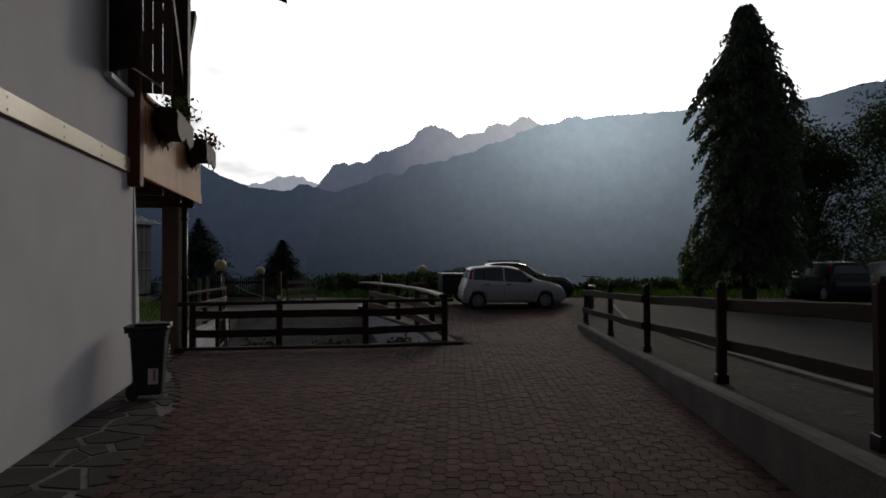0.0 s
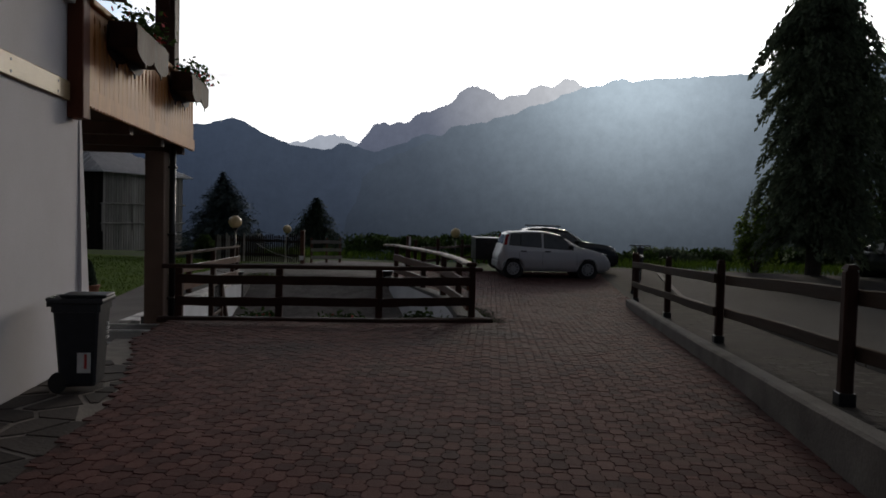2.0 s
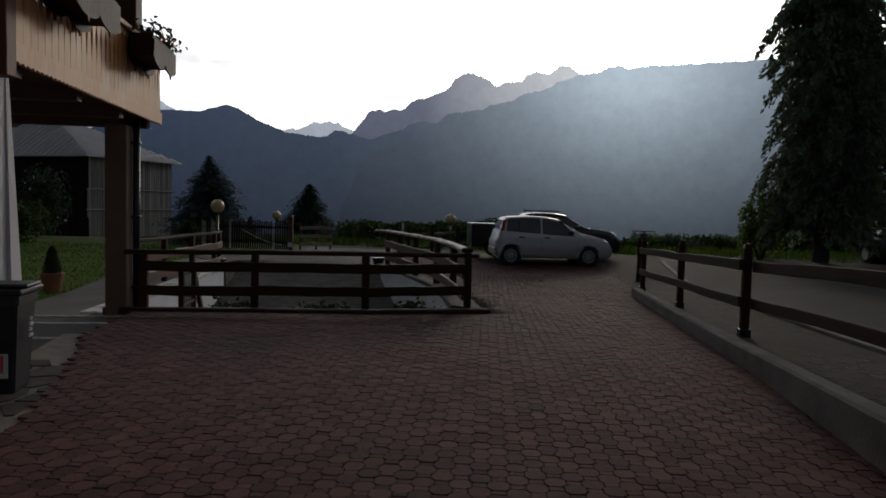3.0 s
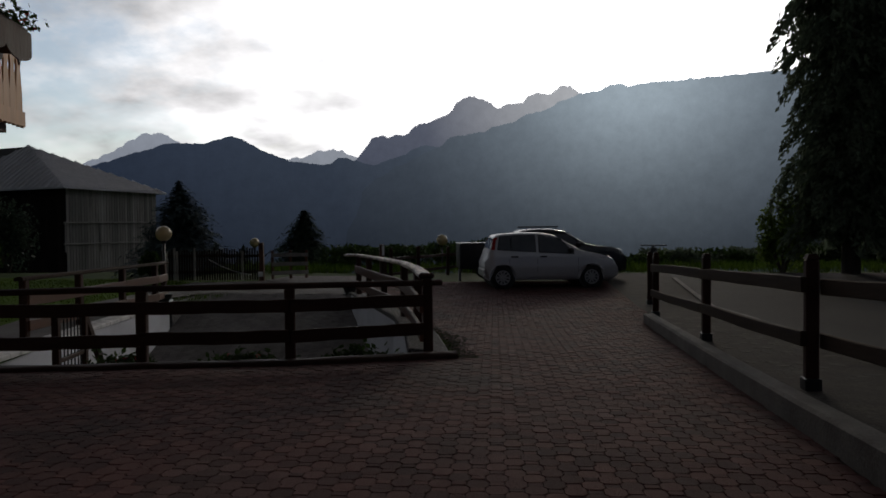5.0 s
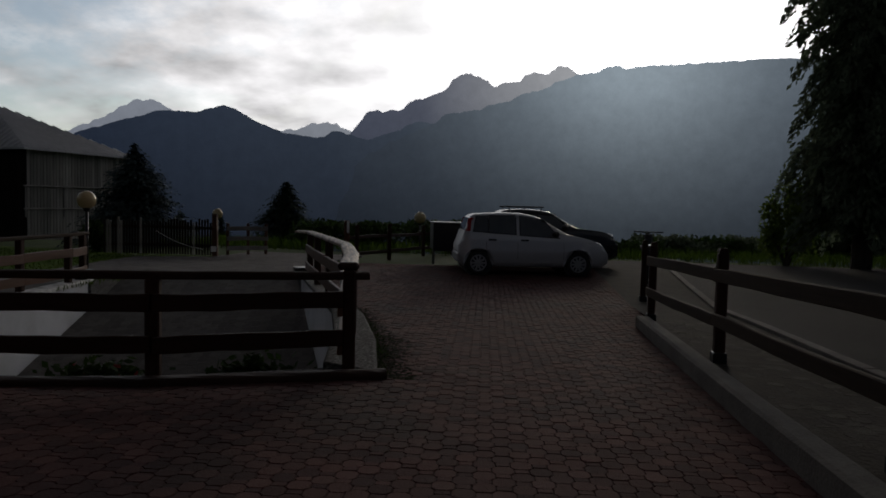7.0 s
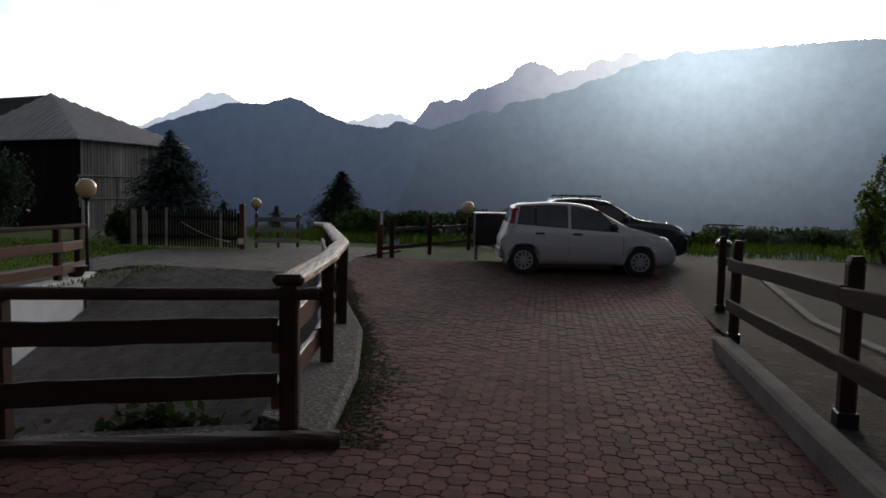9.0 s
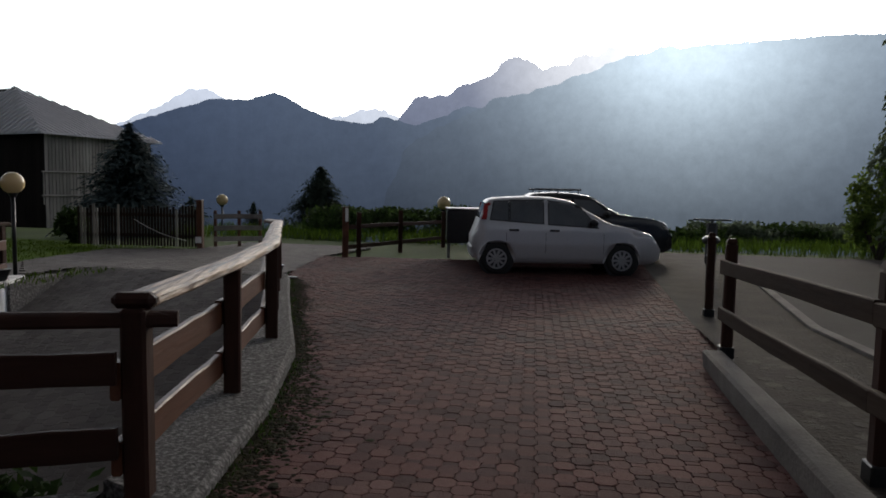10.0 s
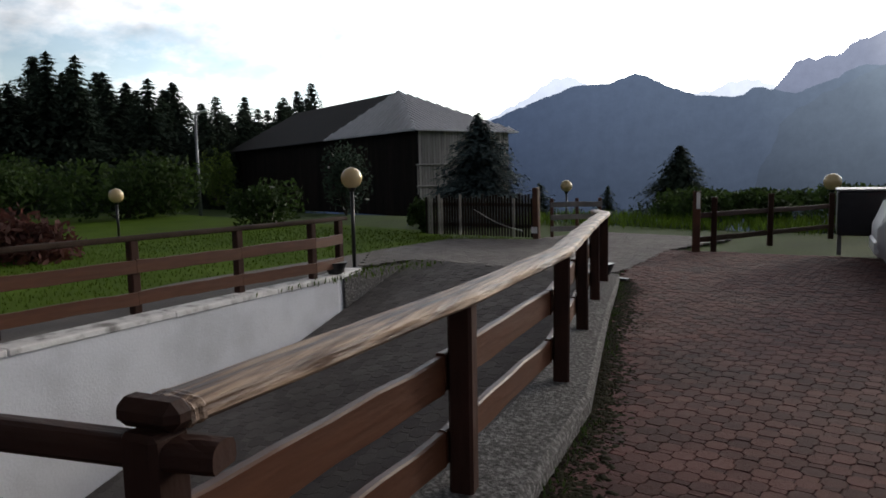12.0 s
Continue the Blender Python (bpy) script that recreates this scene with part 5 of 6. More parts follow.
def slope(pts, mat, name, seams):
    """A roof slope with thickness, and its standing seams."""
    bm = bmesh.new()
    f = [bm.verts.new(p) for p in pts] + [bm.verts.new((p[0], p[1], p[2] - 0.08)) for p in pts]
    n = len(pts)
    bm.faces.new(f[:n])
    bm.faces.new(f[n:][::-1])
    for k in range(n):
        bm.faces.new((f[k], f[(k + 1) % n], f[n + (k + 1) % n], f[n + k]))
    sl = part(name, bm, mat, barn)
    for a, b in seams:
        bm = bmesh.new()
        beam(bm, Vector(a) + Vector((0, 0, 0.03)), Vector(b) + Vector((0, 0, 0.03)), 0.075, 0.08, 0.012)
        part("seam", bm, SEAM, sl)


apex = Vector((-7.6, BW / 2, RH))
c0, c1, cl = Vector((0, 0, EH)), Vector((0.15, BW, EH)), Vector((-11.3, 0, EH))
e = []
for k in range(1, 24):
    u = k / 24
    foot = c0.lerp(c1, u)
    reach = 1 - abs(2 * u - 1)
    e.append((tuple(foot), tuple(foot + Vector((apex.x * reach, 0, (RH - EH) * reach)))))
slope([tuple(c0), tuple(c1), tuple(apex)], TINROOF, "roof_hip", e)
e = []
for k in range(1, 24):
    x = -11.3 * k / 24
    reach = min(x / -7.6, (11.3 + x) / 3.7)
    e.append(((x, 0, EH), (x, BW / 2 * reach, EH + (RH - EH) * reach)))
slope([tuple(c0), tuple(apex), tuple(cl)], TINROOF, "roof_front", e)
slope([tuple(c1), (-11.3, BW, EH), tuple(apex)], TINROOF, "roof_rear", [])
slope([(-11.2, 0.02, EH - 0.04), (-7.7, BW / 2, RH - 0.06), (-23.6, BW / 2, RH - 0.06), (-BL - 0.8, -0.1, EH - 0.04)], OLDROOF, "roof_old_front", [])
slope([(-11.2, BW, EH - 0.04), (-7.7, BW / 2, RH - 0.06), (-23.6, BW / 2, RH - 0.06), (-BL - 0.8, BW + 0.1, EH - 0.04)], OLDROOF, "roof_old_rear", [])
slope([(-BL - 0.8, -0.1, EH - 0.05), (-23.6, BW / 2, RH - 0.07), (-BL - 0.8, BW + 0.1, EH - 0.05)], OLDROOF, "roof_old_hip", [])


# ---- plants ----
def leaf_mesh(name, items, mat):
    """Small folded leaves: (centre, along, across) triples, one bent quad each."""
    me = bpy.data.meshes.new(name)
    vs, fs = [], []
    for c, a, b in items:
        k = len(vs)
        vs += [c - a, c + b * 0.9, c + a, c - b * 0.9]
        fs += [(k, k + 1, k + 2), (k, k + 2, k + 3)]
    me.from_pydata([tuple(v) for v in vs], [], fs)
    me.materials.append(mat)
    return me


def conifer(name, m, label, height, radius, seed, mat, levels, per, droop, bare=0.06, leaf=0.28, group="trees", power=1.0):
    rnd = random.Random(seed)
    ob = thing(name, m, label, "tree", group)
    bm = bmesh.new()
    tube(bm, (0, 0, -0.3), (0, 0, height * 0.97), height * 0.018 + 0.03, 0.012, sides=10)
    part("trunk", bm, BARK, ob)
    items = []
    for lv in range(levels):
        u = bare + (1 - bare) * (lv + rnd.uniform(-.35, .35)) / levels
        u = min(max(u, bare), 0.995)
        z = height * u
        reach = radius * ((1 - u) ** power) * rnd.uniform(0.8, 1.12) + 0.06
        for k in range(max(4, int(per * (1 - u * 0.55)))):
            ang = rnd.uniform(0, 2 * math.pi)
            lobe = 0.82 + 0.40 * noise.noise((math.cos(ang) * 1.3 + seed, math.sin(ang) * 1.3, u * 7))
            l = reach * lobe * 1.15 * (rnd.uniform(0.68, 1.08) if rnd.random() < 0.75 else rnd.uniform(0.35, 0.7))
            d = Vector((math.cos(ang), math.sin(ang), 0))
            n = max(2, int(l / (leaf * 0.62)))
            for j in range(n):
                s = (j + rnd.uniform(0.2, 1)) / n
                c = d * l * s + Vector((rnd.gauss(0, .05 * leaf / .28), rnd.gauss(0, .05 * leaf / .28), z + 0.10 * l * math.sin(s * 2.2) - droop * l * s * s + rnd.gauss(0, 0.05)))
                a = (d + Vector((rnd.uniform(-.6, .6), rnd.uniform(-.6, .6), rnd.uniform(-.55, .15) - droop * s))).normalized() * leaf * rnd.uniform(0.55, 1.0) * (1.1 - 0.4 * s)
                b = a.cross(Vector((rnd.uniform(-.3, .3), rnd.uniform(-.3, .3), 1))).normalized() * leaf * rnd.uniform(0.22, 0.42)
                items.append((c, a, b))
    ob2 = new("crown", leaf_mesh("crown", items, mat))
    ob2.parent = ob
    return ob


def shrub(name, m, label, rx, ry, rz, seed, mat, count, leaf=0.09, stem=True, flowers=None, category="shrub", group="shrubs"):
    rnd = random.Random(seed)
    ob = thing(name, m, label, category, group)
    lobes = [(Vector((rnd.uniform(-.6, .6) * rx, rnd.uniform(-.6, .6) * ry, rz * rnd.uniform(0.3, 0.85))), rnd.uniform(0.3, 0.55)) for _ in range(11)]
    items, bloom = [], []
    for _ in range(count):
        c, s = lobes[rnd.randrange(len(lobes))]
        d = Vector((rnd.gauss(0, 1), rnd.gauss(0, 1), rnd.gauss(0, 1))).normalized() * rnd.uniform(0.45, 1.05)
        p = c + Vector((d.x * rx * s, d.y * ry * s, d.z * rz * s))
        if p.z < 0.02:
            p.z = rnd.uniform(0.02, 0.2)
        a = Vector((rnd.uniform(-1, 1), rnd.uniform(-1, 1), rnd.uniform(-1, 1))).normalized() * leaf * rnd.uniform(0.6, 1.2)
        b = a.cross(Vector((rnd.uniform(-1, 1), rnd.uniform(-1, 1), rnd.uniform(-1, 1)))).normalized() * leaf * rnd.uniform(0.35, 0.6)
        (bloom if flowers and rnd.random() < 0.012 else items).append((p, a, b))
    lf = new("foliage", leaf_mesh("foliage", items, mat))
    lf.parent = ob
    if bloom:
        fl = new("blossom", leaf_mesh("blossom", bloom, flowers))
        fl.parent = ob
    if stem:
        for c, s in lobes[:6]:
            bm = bmesh.new()
            tube(bm, (0, 0, -0.05), tuple(c), 0.03 + 0.012 * rz, 0.01, sides=6)
            part("stem", bm, BARK, ob)
    return ob


def cedar(name, m, label, height, radius, seed, mat):
    """A broad old conifer: boughs that arch out, hang at the tip, and carry drooping sprays."""
    rnd = random.Random(seed)
    ob = thing(name, m, label, "tree", "trees")
    bm = bmesh.new()
    tube(bm, (0, 0, -0.3), (0, 0, height * 0.55), 0.27, 0.16, sides=12)
    tube(bm, (0, 0, height * 0.55), (0.05, 0, height * 0.97), 0.16, 0.02, sides=10)
    part("trunk", bm, BARK, ob)
    wood = bmesh.new()
    items = []
    z, turn = height * 0.11, 0.0
    while z < height * 0.985:
        u = z / height
        reach = min(radius, 0.28 + 5.6 * (1 - u))
        for _ in range(15 if u < 0.8 else 8):
            turn += 2.4 + rnd.uniform(-.5, .5)
            d = Vector((math.cos(turn), math.sin(turn), 0))
            l = reach * rnd.choice((0.55, 0.8, 0.95, 1.05, 1.12)) * rnd.uniform(0.9, 1.06)
            rise, hang = rnd.uniform(0.16, 0.36), rnd.uniform(0.30, 0.55)
            along = [d * l * s + Vector((0, 0, z + l * (rise * math.sin(s * 2.4) - hang * s ** 3))) for s in (0, 0.35, 0.7, 1.0)]
            for p, q, r0, r1 in zip(along, along[1:], (0.035, 0.025, 0.014), (0.025, 0.014, 0.006)):
                tube(wood, tuple(p), tuple(q), r0, r1, sides=4)
            side = Vector((-d.y, d.x, 0))
            for k in range(int(10 + l * 19)):
                s = rnd.uniform(0.12, 1.03)
                w = 0.34 * l * (1.15 - s) + 0.09
                root = d * l * s + side * rnd.uniform(-w, w) + Vector((0, 0, z + l * (rise * math.sin(s * 2.4) - hang * s ** 3)))
                drop = rnd.uniform(0.10, 0.34)
                for j in range(3):
                    c = root + Vector((rnd.gauss(0, .035), rnd.gauss(0, .035), -drop * j / 2 + rnd.gauss(0, .02)))
                    a = (d * rnd.uniform(0.0, 0.9) + side * rnd.uniform(-.6, .6) + Vector((0, 0, rnd.uniform(-1.1, -0.1)))).normalized() * rnd.uniform(0.08, 0.16)
                    b = a.cross(Vector((rnd.uniform(-1, 1), rnd.uniform(-1, 1), rnd.uniform(-.4, .4)))).normalized() * rnd.uniform(0.035, 0.06)
                    items.append((c, a, b))
        z += rnd.uniform(0.24, 0.40) * (1 if u < 0.8 else 0.75)
    tagged(part("branchwork", wood, BARK, ob), "", "", "", "stuff")
    crown = new("crown", leaf_mesh("crown", items, mat))
    crown.parent = ob
    return ob


def leafy_tree(m, label, height, radius, seed, mat, count):
    """A broad-leaved tree: forked limbs, and leaves gathered in uneven clumps."""
    rnd = random.Random(seed)
    ob = thing("leafy_tree", m, label, "tree", "trees")
    bm = bmesh.new()
    tube(bm, (0, 0, -0.3), (0, 0, height * 0.32), 0.20, 0.14, sides=10)
    part("trunk", bm, BARK, ob)
    clumps = []
    for _ in range(34):
        u = rnd.uniform(0.16, 0.90)
        ang, r = rnd.uniform(0, 2 * math.pi), radius * math.sqrt(max(0.05, 1 - (2 * u - 0.95) ** 2)) * rnd.uniform(0.35, 0.86)
        c = Vector((r * math.cos(ang), r * math.sin(ang), height * u))
        clumps.append((c, rnd.uniform(0.28, 0.48) * radius))
        bm = bmesh.new()
        tube(bm, (0, 0, height * min(0.3, u * 0.6)), tuple(c), 0.06, 0.012, sides=5)
        part("limb", bm, BARK, ob)
    items = []
    for _ in range(count):
        c, r = clumps[rnd.randrange(len(clumps))]
        d = Vector((rnd.gauss(0, 1), rnd.gauss(0, 1), rnd.gauss(0, 0.85))).normalized() * r * rnd.uniform(0.5, 1.06)
        a = Vector((rnd.uniform(-1, 1), rnd.uniform(-1, 1), rnd.uniform(-1, 0.3))).normalized() * rnd.uniform(0.06, 0.12)
        b = a.cross(Vector((rnd.uniform(-1, 1), rnd.uniform(-1, 1), rnd.uniform(-1, 1)))).normalized() * rnd.uniform(0.035, 0.06)
        items.append((c + d, a, b))
    crown = new("crown", leaf_mesh("crown", items, mat))
    crown.parent = ob
    return ob


cedar("cedar_tree", pose(9.6, 30.4, -0.1), "tall dark cedar with drooping boughs beside the lane", 11.4, 1.85, 3, CEDAR)
leafy_tree(pose(13.3, 33.6, -0.1), "round dark leafy tree beside the cedar", 8.0, 2.5, 41, DUSKLEAF, 16000)
leafy_tree(pose(17.6, 34.0, -0.1), "broad dark leafy tree across the lane", 8.8, 3.0, 42, DUSKLEAF, 16000)
leafy_tree(pose(22.5, 34.5, -0.1), "broad dark leafy tree across the lane", 8.2, 3.2, 43, DUSKLEAF, 12000)
conifer("blue_spruce", pose(-12.6, 31.6, -0.2), "dense blue spruce behind the picket fence", 3.45, 2.35, 5, BLUESPRUCE, 52, 72, 0.12, 0.04, 0.14, power=0.85)
conifer("spruce_tree", pose(-20.5, 67.0, -5.2), "lone dark spruce standing below the meadow edge", 8.6, 5.4, 8, SPRUCE, 60, 84, 0.2, 0.05, 0.28, power=0.75)
conifer("spruce_tree", pose(-24.0, 62.0, -4.6), "small dark spruce below the meadow edge", 4.9, 2.6, 9, SPRUCE, 40, 30, 0.2, 0.05, 0.24, power=0.8)
conifer("spruce_tree", pose(-14.2, 37.5, -1.0), "young spruce beside the barn fence", 2.0, 1.4, 10, SPRUCE, 30, 26, 0.15, 0.05, 0.15, power=0.8)
woods = [conifer("forest_spruce", pose(-80, 40 + 3 * k, -1.5), "tall dark forest spruce at the wood edge", 12.5 + 1.6 * k, 5.2, 20 + k, SPRUCE, 50, 44, 0.3, 0.03, 0.40, "forest spruces", 0.8) for k in range(3)]
rnd = random.Random(4)
for k in range(215):
    a = radians(rnd.uniform(-106, -50))
    d = rnd.uniform(62, 92)
    if math.degrees(a) > -53:
        d = rnd.uniform(72, 92)
    s = rnd.uniform(0.76, 1.14) * d / 78 * (0.80 if math.degrees(a) > -61.5 else 1.0)
    x, y = 0.6 + d * math.sin(a), 14.6 + d * math.cos(a)
    t = copy_thing(woods[k % 3], pose(x, y, -1.8, 0, 0, rnd.uniform(0, 360)))
    t.scale = (s * 1.2, s * 1.2, s * rnd.uniform(0.80, 1.0))
for k, (x, y, rx, rz, mat, lab) in enumerate((
        (-17.6, 27.0, 1.25, 1.25, LEAF, "flowering green shrub on the lawn"),
        (-13.8, 18.6, 1.5, 1.0, REDLEAF, "dark red shrub on the lawn"),
        (-27.0, 27.0, 3.0, 2.2, LEAF, "broad green shrub at the lawn edge"),
        (-33.0, 24.0, 3.4, 2.4, LEAF, "broad green shrub at the lawn edge"),
        (-26.0, 20.0, 2.6, 2.0, LEAF, "broad green shrub at the lawn edge"),
        (-21.6, 34.0, 1.1, 2.7, SPRUCE, "dark blossoming bush before the barn"),
        (-41.5, 40.0, 1.3, 3.6, LIMELEAF, "small yellow-green tree beside the barn"),
        (-11.2, 27.6, 0.45, 0.75, LEAF, "clipped round bush at the lawn corner"),
        (8.0, 31.4, 0.95, 2.5, LIMELEAF, "yellow-green bush beside the lane"),
        (-6.2, 35.0, 2.4, 0.8, LEAF, "low meadow bush behind the gate"),
        (-2.0, 37.5, 3.0, 0.9, LEAF, "low meadow bush behind the gate"))):
    shrub("garden_shrub", pose(x, y, -0.1 if abs(y - 30) < 8 else -0.3, 0, 0, 40 * k), lab, rx, rx * 0.9, rz, 50 + k, mat, int(1500 + 900 * rx), 0.07 + 0.025 * rx, flowers=PETAL if "bloss" in lab or "flower" in lab else None)
for k in range(26):
    u = k / 25
    x = 4.5 + 26 * u + rnd.uniform(-.6, .6)
    y = 36.5 + 3 * math.sin(5 * u) + rnd.uniform(-1, 1)
    shrub("hedge_shrub", pose(x, y, -0.3, 0, 0, 50 * k), "dark green shrub at the far side of the lane", rnd.uniform(1.3, 2.0), 1.4, rnd.uniform(0.5, 0.8) + 2.4 * max(0, u - 0.22) ** 0.7, 90 + k, CEDAR if k % 3 else LEAF, 1700, 0.13, stem=False, group="hedge shrubs")
for k in range(9):
    shrub("meadow_bush", pose(-30 + 3.1 * k + rnd.uniform(-1, 1), 52 + rnd.uniform(-3, 8), -3.2, 0, 0, 30 * k), "dark bush at the meadow edge", rnd.uniform(1.3, 2.6), 1.6, rnd.uniform(1.6, 3.0), 140 + k, SPRUCE, 1300, 0.17, stem=False, group="meadow bushes")

# grass: lawn blades and the rough verge beyond the lane
rnd = random.Random(12)
items = []
for _ in range(26000):
    if rnd.random() < 0.72:
        x, y = rnd.uniform(-17, -6.6), rnd.uniform(12.6, 27.5)
        if inside(SIDEWALK, x, y) or inside(FORECOURT, x, y):
            continue
        h = rnd.uniform(0.02, 0.05)
    else:
        x, y = rnd.uniform(-12, 16), rnd.uniform(31, 35.5)
        h = rnd.uniform(0.08, 0.22)
    items.append((Vector((x, y, h * 0.5 - 0.03)), Vector((rnd.uniform(-.4, .4) * h, rnd.uniform(-.4, .4) * h, h)), Vector((rnd.uniform(-1, 1), rnd.uniform(-1, 1), 0)).normalized() * (0.008 + h * 0.05)))
tagged(new("grass", leaf_mesh("grass", items, BLADE)), "short green grass blades on lawn and verge", "grass", "", "stuff")
items = []
for _ in range(700):
    u = rnd.uniform(0, 5.99)
    k = int(u)
    (xa, ya), (xb, yb) = WALK_EDGE[k], WALK_EDGE[k + 1]
    f = u - k
    x, y = xa + (xb - xa) * f + abs(rnd.gauss(0.01, 0.05)), ya + (yb - ya) * f
    if noise.noise((x * 1.5, y * 1.5, 3)) < -0.05:
        continue
    h = rnd.uniform(0.008, 0.024)
    items.append((Vector((x, y, drive_z(x, y) + h * 0.6)), Vector((rnd.uniform(-.6, .6) * h, rnd.uniform(-.6, .6) * h, h)), Vector((rnd.uniform(-1, 1), rnd.uniform(-1, 1), 0)).normalized() * 0.006))
tagged(new("weeds", leaf_mesh("weeds", items, LEAF)), "small weeds and moss along the concrete base", "weeds", "", "stuff")

# moss and soil spread over the pavers beside the concrete base
rnd = random.Random(21)
vs, fs = [], []
for _ in range(5200):
    u = rnd.uniform(0, 5.999)
    k = int(u)
    (xa, ya), (xb, yb) = WALK_EDGE[k], WALK_EDGE[k + 1]
    f = u - k
    wide = 0.16 + 0.12 * noise.noise((ya + (yb - ya) * f, 0.5, 2.0))
    x, y = xa + (xb - xa) * f + abs(rnd.gauss(0, wide * 0.75)), ya + (yb - ya) * f
    r, a0, k = rnd.uniform(0.008, 0.030), rnd.uniform(0, 6.28), len(vs)
    z = drive_z(x, y) + rnd.uniform(0.001, 0.006)
    vs += [(x + r * rnd.uniform(0.6, 1.2) * math.cos(a0 + j * 1.047), y + r * rnd.uniform(0.6, 1.2) * math.sin(a0 + j * 1.047), z - 0.003) for j in range(6)] + [(x, y, z + 0.003)]
    fs += [(k + j, k + (j + 1) % 6, k + 6) for j in range(6)]
me = bpy.data.meshes.new("moss")
me.from_pydata(vs, [], fs)
me.materials.append(MOSS)
tagged(new("moss", me), "dark moss and soil along the concrete base", "moss", "", "stuff")

# flower boxes of the balcony
for k, (y, w) in enumerate(((0.9, 1.05), (3.1, 0.95))):
    fb = thing("flower_box", H @ pose(0.29, y, 3.13), "dark wooden flower box with cut-out skirt and geraniums", "flower box", "flower boxes")
    bm = bmesh.new()
    box(bm, -0.13, 0.13, -w / 2, w / 2, 0.0, 0.24, bevel=0.012)
    part("box", bm, DARKWOOD, fb)
    for x in (0.131, -0.131):
        bm = bmesh.new()
        n = 40
        lo = [(-w / 2 - 0.02 + (w + 0.04) * j / n, -0.02 - 0.085 * abs(math.sin(math.pi * 2 * j / n)) ** 0.6 - (0.05 if j in (10, 30) else 0)) for j in range(n + 1)]
        a = [[bm.verts.new((x + s, yy, z)) for yy, z in lo] for s in (0, 0.016)]
        b = [[bm.verts.new((x + s, yy, 0.20)) for yy, z in lo] for s in (0, 0.016)]
        for j in range(n):
            for s in (0, 1):
                bm.faces.new((a[s][j], a[s][j + 1], b[s][j + 1], b[s][j]))
            bm.faces.new((a[0][j], a[1][j], a[1][j + 1], a[0][j + 1]))
        part("skirt", bm, DARKWOOD, fb)
    rnd2 = random.Random(k)
    items, bloom = [], []
    for _ in range(330):
        p = Vector((rnd2.gauss(0.04, .09), rnd2.uniform(-w / 2, w / 2 + (0.14 if k else 0.05)), 0.24 + abs(rnd2.gauss(0, .09))))
        a = Vector((rnd2.uniform(-1, 1), rnd2.uniform(-1, 1), rnd2.uniform(-1, 1))).normalized() * 0.035
        b = a.cross(Vector((rnd2.uniform(-1, 1), rnd2.uniform(-1, 1), 1))).normalized() * 0.025
        (bloom if rnd2.random() < 0.08 else items).append((p, a, b))
    for nm, it, mt in (("foliage", items, LEAF), ("blossom", bloom, REDPETAL)):
        o = new(nm, leaf_mesh(nm, it, mt))
        o.parent = fb

# potted plants behind the dark fence
for k, (x, y) in enumerate(((-3.75, 14.62), (-2.60, 14.93), (-1.55, 15.28))):
    tr = thing("planter", pose(x, y, -0.16, 0, 0, 16), "terracotta trough of green plants behind the fence", "planter", "planters at the ramp")
    bm = bmesh.new()
    box(bm, -0.32, 0.32, -0.09, 0.09, 0.0, 0.17, bevel=0.012)
    part("trough", bm, TERRACOTTA, tr)
    bm = bmesh.new()
    box(bm, -0.3, 0.3, -0.2, -0.09, -0.03, 0.0)
    part("bracket", bm, BLACKMETAL, tr)
    rnd2 = random.Random(30 + k)
    items, bloom = [], []
    for _ in range(420):
        p = Vector((rnd2.gauss(0, .15), rnd2.gauss(0, .06), 0.17 + abs(rnd2.gauss(0, .07))))
        a = Vector((rnd2.uniform(-1, 1), rnd2.uniform(-1, 1), rnd2.uniform(-.4, 1))).normalized() * 0.045
        b = a.cross(Vector((rnd2.uniform(-1, 1), rnd2.uniform(-1, 1), 1))).normalized() * 0.028
        (bloom if rnd2.random() < 0.05 and k < 2 else items).append((p, a, b))
    for nm, it, mt in (("foliage", items, LEAF), ("blossom", bloom, REDPETAL)):
        if it:
            o = new(nm, leaf_mesh(nm, it, mt))
            o.parent = tr
pot = thing("potted_cypress", pose(-7.55, 16.1, -0.02), "small dark cypress in a terracotta pot by the lawn", "potted plant")
bm = bmesh.new()
tube(bm, (0, 0, 0), (0, 0, 0.26), 0.12, 0.17, sides=18)
tube(bm, (0, 0, 0.26), (0, 0, 0.30), 0.185, 0.185, sides=18)
part("pot", bm, TERRACOTTA, pot)
rnd2 = random.Random(77)
items = []
for _ in range(900):
    u = rnd2.random()
    a0 = rnd2.uniform(0, 2 * math.pi)
    r = (0.14 * (1 - u) ** 0.6 + 0.01) * rnd2.uniform(0.6, 1.05)
    items.append((Vector((r * math.cos(a0), r * math.sin(a0), 0.3 + 0.42 * u)), Vector((0.2 * math.cos(a0), 0.2 * math.sin(a0), 1)).normalized() * 0.035, Vector((-math.sin(a0), math.cos(a0), 0)) * 0.016))
o = new("foliage", leaf_mesh("foliage", items, SPRUCE))
o.parent = pot
bowl = thing("planter_bowl", pose(-7.15, 21.15, 0.0), "dark round planter bowl at the wall end", "planter")
bm = bmesh.new()
tube(bm, (0, 0, 0), (0, 0, 0.17), 0.10, 0.18, sides=18)
part("bowl", bm, BLACKMETAL, bowl)
bowl2 = thing("planter_bowl", pose(-3.72, 22.75, 0.04), "dark planter bowl beside the handrail end", "planter")
bm = bmesh.new()
tube(bm, (0, 0, 0), (0, 0, 0.17), 0.10, 0.17, sides=18)
box(bm, -0.15, 0.38, -0.05, 0.05, -0.02, 0.0)
part("bowl", bm, BLACKMETAL, bowl2)

